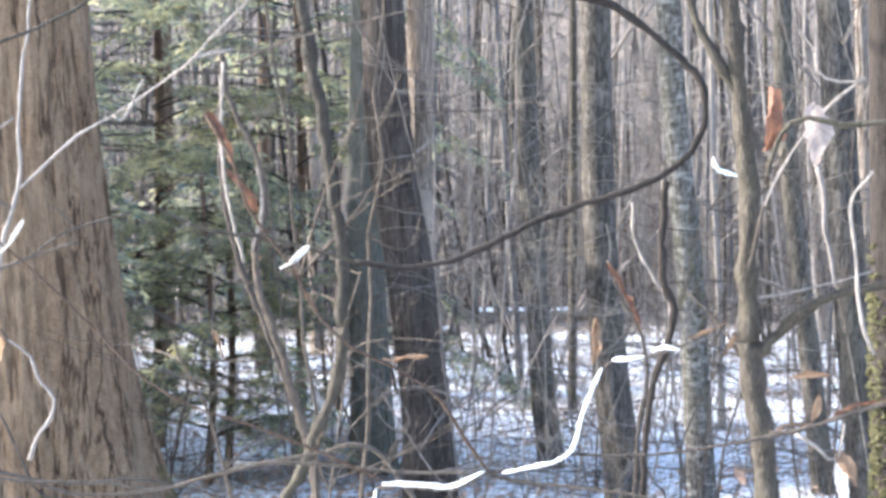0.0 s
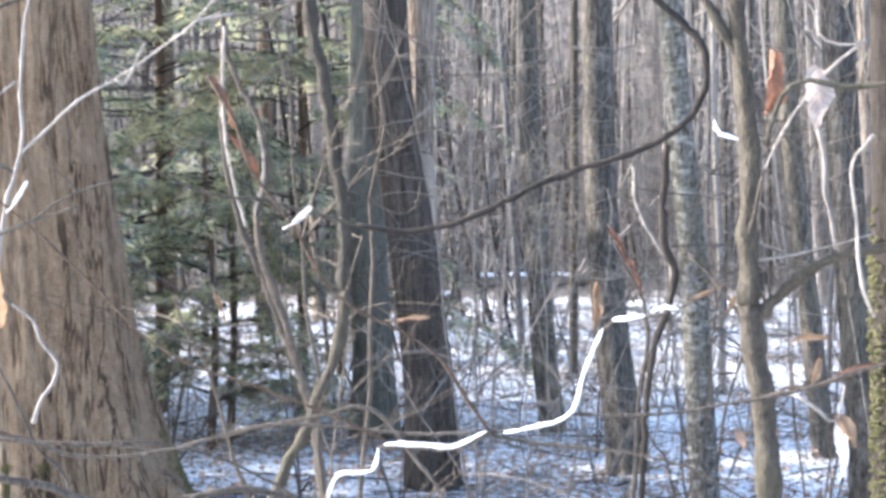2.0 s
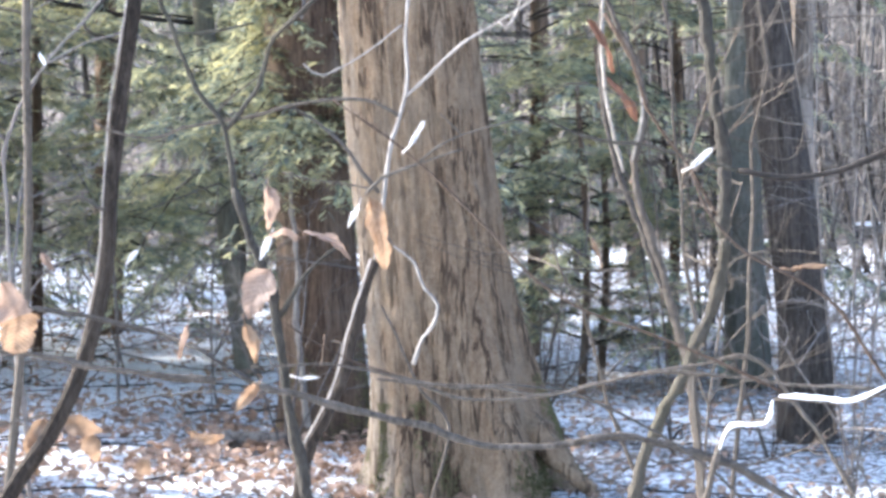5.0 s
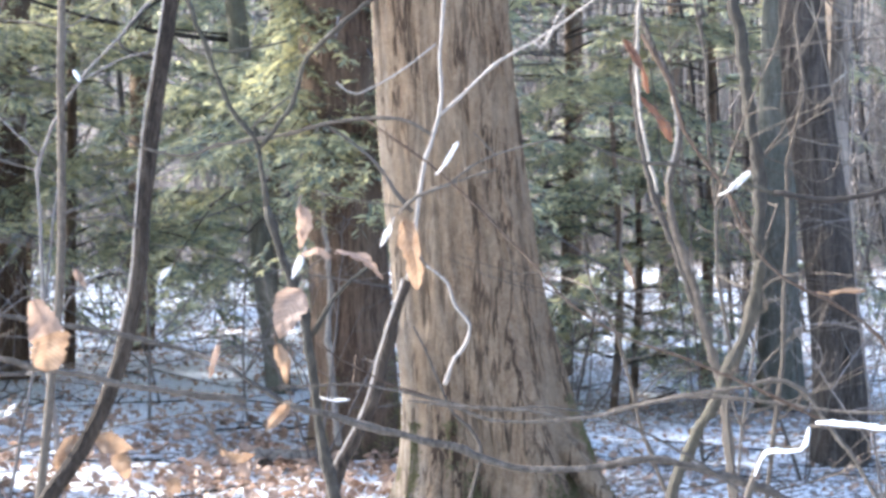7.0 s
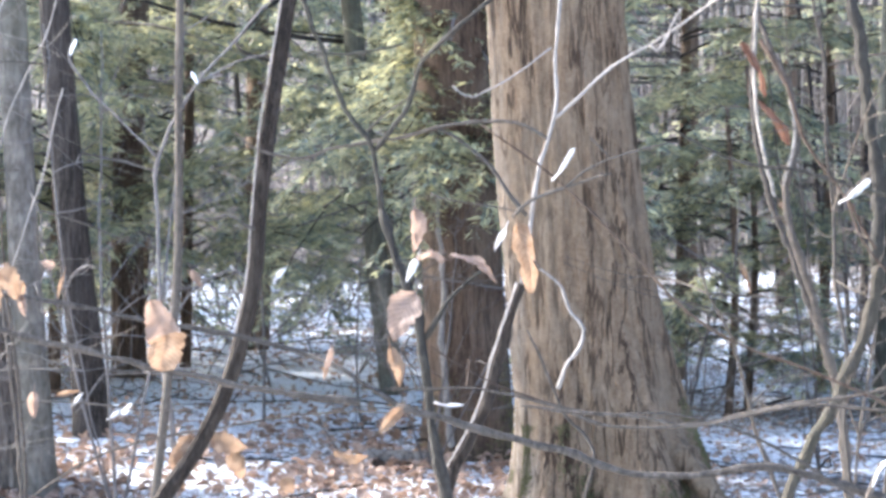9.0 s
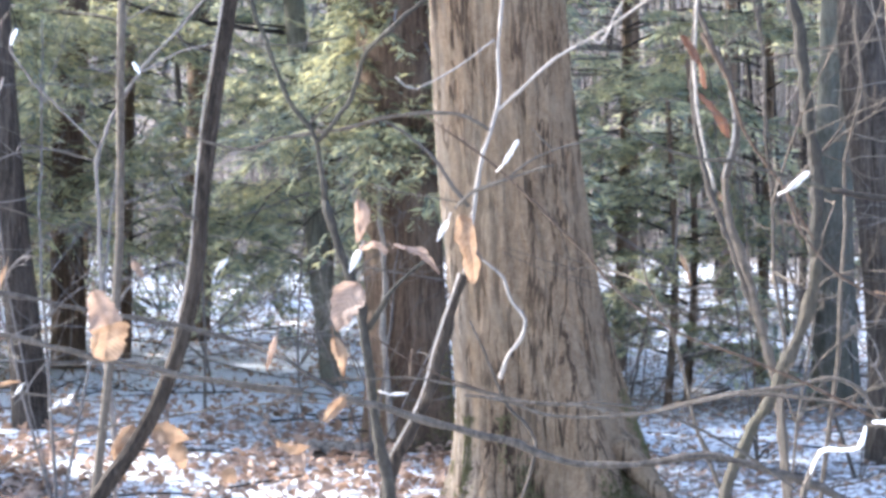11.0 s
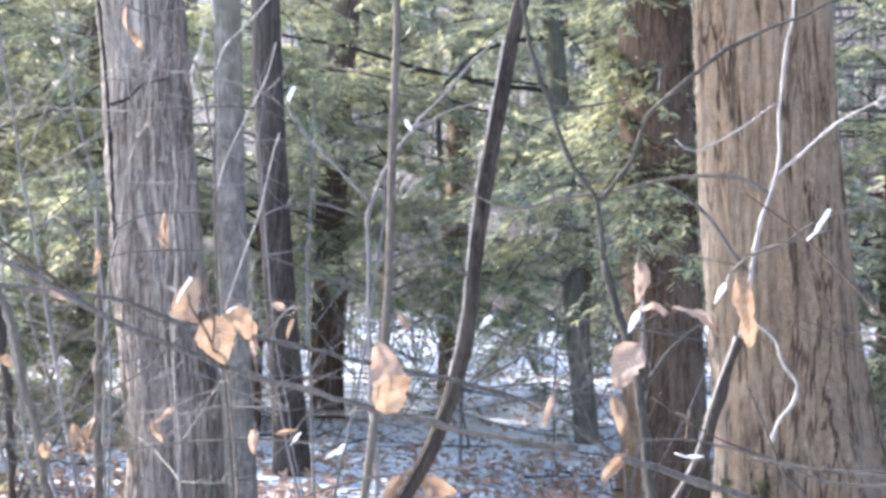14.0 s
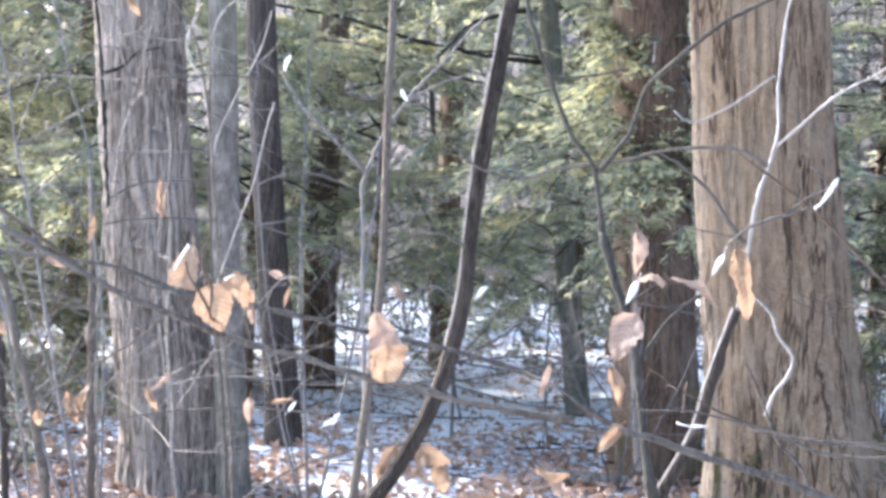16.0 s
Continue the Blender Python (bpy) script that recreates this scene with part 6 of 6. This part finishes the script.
stems = tubes(path, rng.uniform(0.004, 0.014, m)[:, None] * np.linspace(1, 0.3, 5)[None], 3)
k = np.repeat(np.arange(m), 4)
s = path[k, rng.integers(1, 5, len(k))]
e = s + np.stack([rng.normal(0, 0.7, len(k)), rng.normal(0, 0.5, len(k)), rng.uniform(-0.5, 0.8, len(k))], 1)
side = tubes(bent(s, (s + e) / 2 + rng.normal(0, 0.06, s.shape), e, 3), np.linspace(0.008, 0.003, 3)[None] * np.ones((len(k), 1)), 3)
brush = new("undergrowth", quad_mesh("undergrowth", stacked([stems, side]), BRUSH))
tagged(brush, "thicket of thin bare brown stems and twigs", "undergrowth", "", "stuff")

m = 60
g = np.random.default_rng(77)
az, d = g.uniform(0.285, 0.56, m), g.uniform(8.5, 16, m)
x, y = d * np.sin(az), d * np.cos(az)
b = np.stack([x, y, ground_z(x, y) - 0.04], 1)
e = b + np.stack([g.normal(0, 0.55, m), g.normal(0, 0.4, m), g.uniform(1.6, 4.2, m)], 1)
path = bent(b, (b + e) / 2 + np.stack([g.normal(0, 0.2, m), g.normal(0, 0.2, m), g.uniform(0, 0.5, m)], 1), e, 10)
path = path + g.normal(0, 0.016, path.shape) * np.linspace(0, 1, 10)[None, :, None]
arches = tubes(path, g.uniform(0.0022, 0.0052, m)[:, None] * np.linspace(1, 0.4, 10)[None], 4)
k = np.repeat(np.arange(m), 12)
s = path[k, g.integers(4, 10, len(k))]
e = s + np.stack([g.normal(0, 0.26, len(k)), g.normal(0, 0.26, len(k)), g.normal(0.08, 0.22, len(k))], 1)
w = bent(s, (s + e) / 2 + g.normal(0, 0.03, s.shape), e, 5)
w = w + g.normal(0, 0.007, w.shape) * np.linspace(0, 1, 5)[None, :, None]
side = tubes(w, np.linspace(0.0034, 0.0014, 5)[None] * np.ones((len(k), 1)), 3)
brush = new("bramble_tangle", quad_mesh("bramble_tangle", stacked([arches, side]), TANTWIG))
tagged(brush, "tangle of grey-brown kinked dead stems and twigs", "brambles", "", "stuff")

m = 560
az, d = g.uniform(0.1, 0.6, m), np.where(g.random(m) < 0.08, g.uniform(15, 30, m), g.uniform(35, 54, m))
x, y = d * np.sin(az), d * np.cos(az)
b = np.stack([x, y, ground_z(x, y) - 0.05], 1)
e = b + np.stack([g.normal(0, 0.35, m), g.normal(0, 0.35, m), g.uniform(3.0, 9.0, m)], 1)
path = bent(b, (b + e) / 2 + g.normal(0, 0.2, (m, 3)), e, 9)
path = path + g.normal(0, 0.03, path.shape) * np.linspace(0, 1, 9)[None, :, None]
r = g.uniform(0.012, 0.034, m)[:, None] * np.linspace(1, 0.4, 9)[None]
k = np.repeat(np.arange(m), 5)
s = path[k, g.integers(2, 9, len(k))]
e = s + np.stack([g.normal(0, 0.6, len(k)), g.normal(0, 0.5, len(k)), g.uniform(-0.35, 0.7, len(k))], 1)
w = bent(s, (s + e) / 2 + g.normal(0, 0.08, s.shape), e, 4)
w = w + g.normal(0, 0.02, w.shape) * np.linspace(0, 1, 4)[None, :, None]
wr = np.linspace(0.009, 0.004, 4)[None] * np.ones((len(k), 1))
# far sunlit stems, their brightness painted in by the pale bark
pale = new("pale_saplings", quad_mesh("pale_saplings", stacked([tubes(path[:340], r[:340], 5), tubes(w[k < 340], wr[k < 340], 3)]), PALETWIG))
tagged(pale, "many thin pale upright stems among the far trees", "saplings", "", "stuff")
dark = new("dark_saplings", quad_mesh("dark_saplings", stacked([tubes(path[340:], r[340:] * 1.3, 5), tubes(w[k >= 340], wr[k >= 340], 3)]), DARKBARK))
tagged(dark, "many thin dark upright stems among the far trees", "saplings", "", "stuff")

# ---- fallen leaves and sticks ----
n = 40000
az = rng.uniform(-0.5, 0.62, n)
d = np.r_[5.5 + 19 * rng.random(14000) ** 1.15, rng.normal(9.0, 1.3, 10000), rng.uniform(12, 32, 8000), rng.uniform(11, 21, 8000)]
x, y = d * np.sin(az), d * np.cos(az)
clump = vnoise(np.stack([x * 0.8, y * 0.8, 0 * x], 1), 3)
keep = ((clump > -0.25) | (rng.random(n) < 0.35)) & ((x < 0.12 * y) | (rng.random(n) < 0.55)) & ((d < 11) | (x > 0.12 * y) | (rng.random(n) < 0.5))
x, y = x[keep], y[keep]
n = len(x)
z = ground_z(x, y) + 0.012 + rng.random(n) * 0.03
a = rng.uniform(0, 2 * math.pi, n)
fx = np.stack([np.cos(a), np.sin(a), rng.normal(0, 0.45, n)], 1)
fx = unit(fx)
fy = unit(np.cross(np.stack([rng.normal(0, 0.35, n), rng.normal(0, 0.35, n), np.ones(n)], 1), fx))
up = np.cross(fx, fy)
L = (rng.uniform(0.03, 0.078, n) * np.where(np.hypot(x, y) > 12.5, 0.75, 1.0) * np.where(x > 0.12 * y, 0.6, 1.0))[:, None]
W2 = L * rng.uniform(0.35, 0.62, n)[:, None]
bend = rng.uniform(0.1, 0.6, n)[:, None] * L
c = np.stack([x, y, z], 1)
p0, p3 = c - fx * L * 0.6, c + fx * L * 0.6
m1, m2 = c - fx * L * 0.12 + up * bend * 0.5, c + fx * L * 0.2 + up * bend * 0.5
ring = np.stack([p0, m1 + fy * W2 + up * bend * 0.5, m2 + fy * W2 * 0.8 + up * bend * 0.5, p3, m2 - fy * W2 * 0.8 + up * bend * 0.5, m1 - fy * W2 + up * bend * 0.5, m1 - up * 0.2 * bend, m2 - up * 0.2 * bend], 1)
base = (np.arange(n) * 8)[:, None]
faces = [[b, b + 1, b + 6] for b in base[:, 0].tolist()] + [[b, b + 6, b + 5] for b in base[:, 0].tolist()]
faces += [[b + 1, b + 2, b + 7, b + 6] for b in base[:, 0].tolist()] + [[b + 6, b + 7, b + 4, b + 5] for b in base[:, 0].tolist()]
faces += [[b + 2, b + 3, b + 7] for b in base[:, 0].tolist()] + [[b + 7, b + 3, b + 4] for b in base[:, 0].tolist()]
litter = new("leaf_litter", mesh("leaf_litter", (ring.reshape(-1, 3), faces), LITTER))
tagged(litter, "curled brown and orange fallen leaves on snow", "leaf litter", "", "stuff")

m = 1000
az, d = rng.uniform(-0.5, 0.62, m), rng.uniform(6, 32, m)
x, y = d * np.sin(az), d * np.cos(az)
a, L = rng.uniform(0, math.pi, m), rng.uniform(0.1, 0.7, m)
c = np.stack([x, y, ground_z(x, y) + 0.02], 1)
dv = np.stack([np.cos(a), np.sin(a), rng.normal(0, 0.1, m)], 1) * L[:, None]
sticks = tubes(bent(c - dv, c + rng.normal(0, 0.02, c.shape), c + dv, 4), rng.uniform(0.003, 0.009, m)[:, None] * np.linspace(1, 0.4, 4)[None], 4)
fallen = new("fallen_sticks", quad_mesh("fallen_sticks", sticks, DARKBARK))
tagged(fallen, "dark fallen sticks lying on the snow", "sticks", "", "stuff")

# fallen logs
def log(points, r, label, snow=True):
    p = [(q[0], q[1], gz(q[0], q[1]) + r * 0.8) for q in points]
    t = thing("fallen_log", (p[0][0], p[0][1], p[0][2] - r), label, "log")
    n = 24
    path = smooth_path(p, n)
    part("trunk", tube(path, np.linspace(r, r * 0.7, n), 14, 0.12), GREYBARK, t)
    if snow:
        part("snow_cap", tube(path[1:-1] + np.array([0, 0, r * 0.55]), np.linspace(r * 0.66, r * 0.5, n - 2), 10, 0.2), SNOW, t, "strip of snow on top")


log([(10.157, 34.516, -0.035), (12.168, 33.861, -0.062)], 0.14, "distant fallen log capped with snow")
log([(6.928, 29.166, 0.067), (8.211, 28.833, 0.047)], 0.12, "distant fallen log capped with snow")
log([(-0.393, 10.233, -0.029), (-0.001, 10.241, -0.03)], 0.05, "rotten brown log among fallen leaves", False)
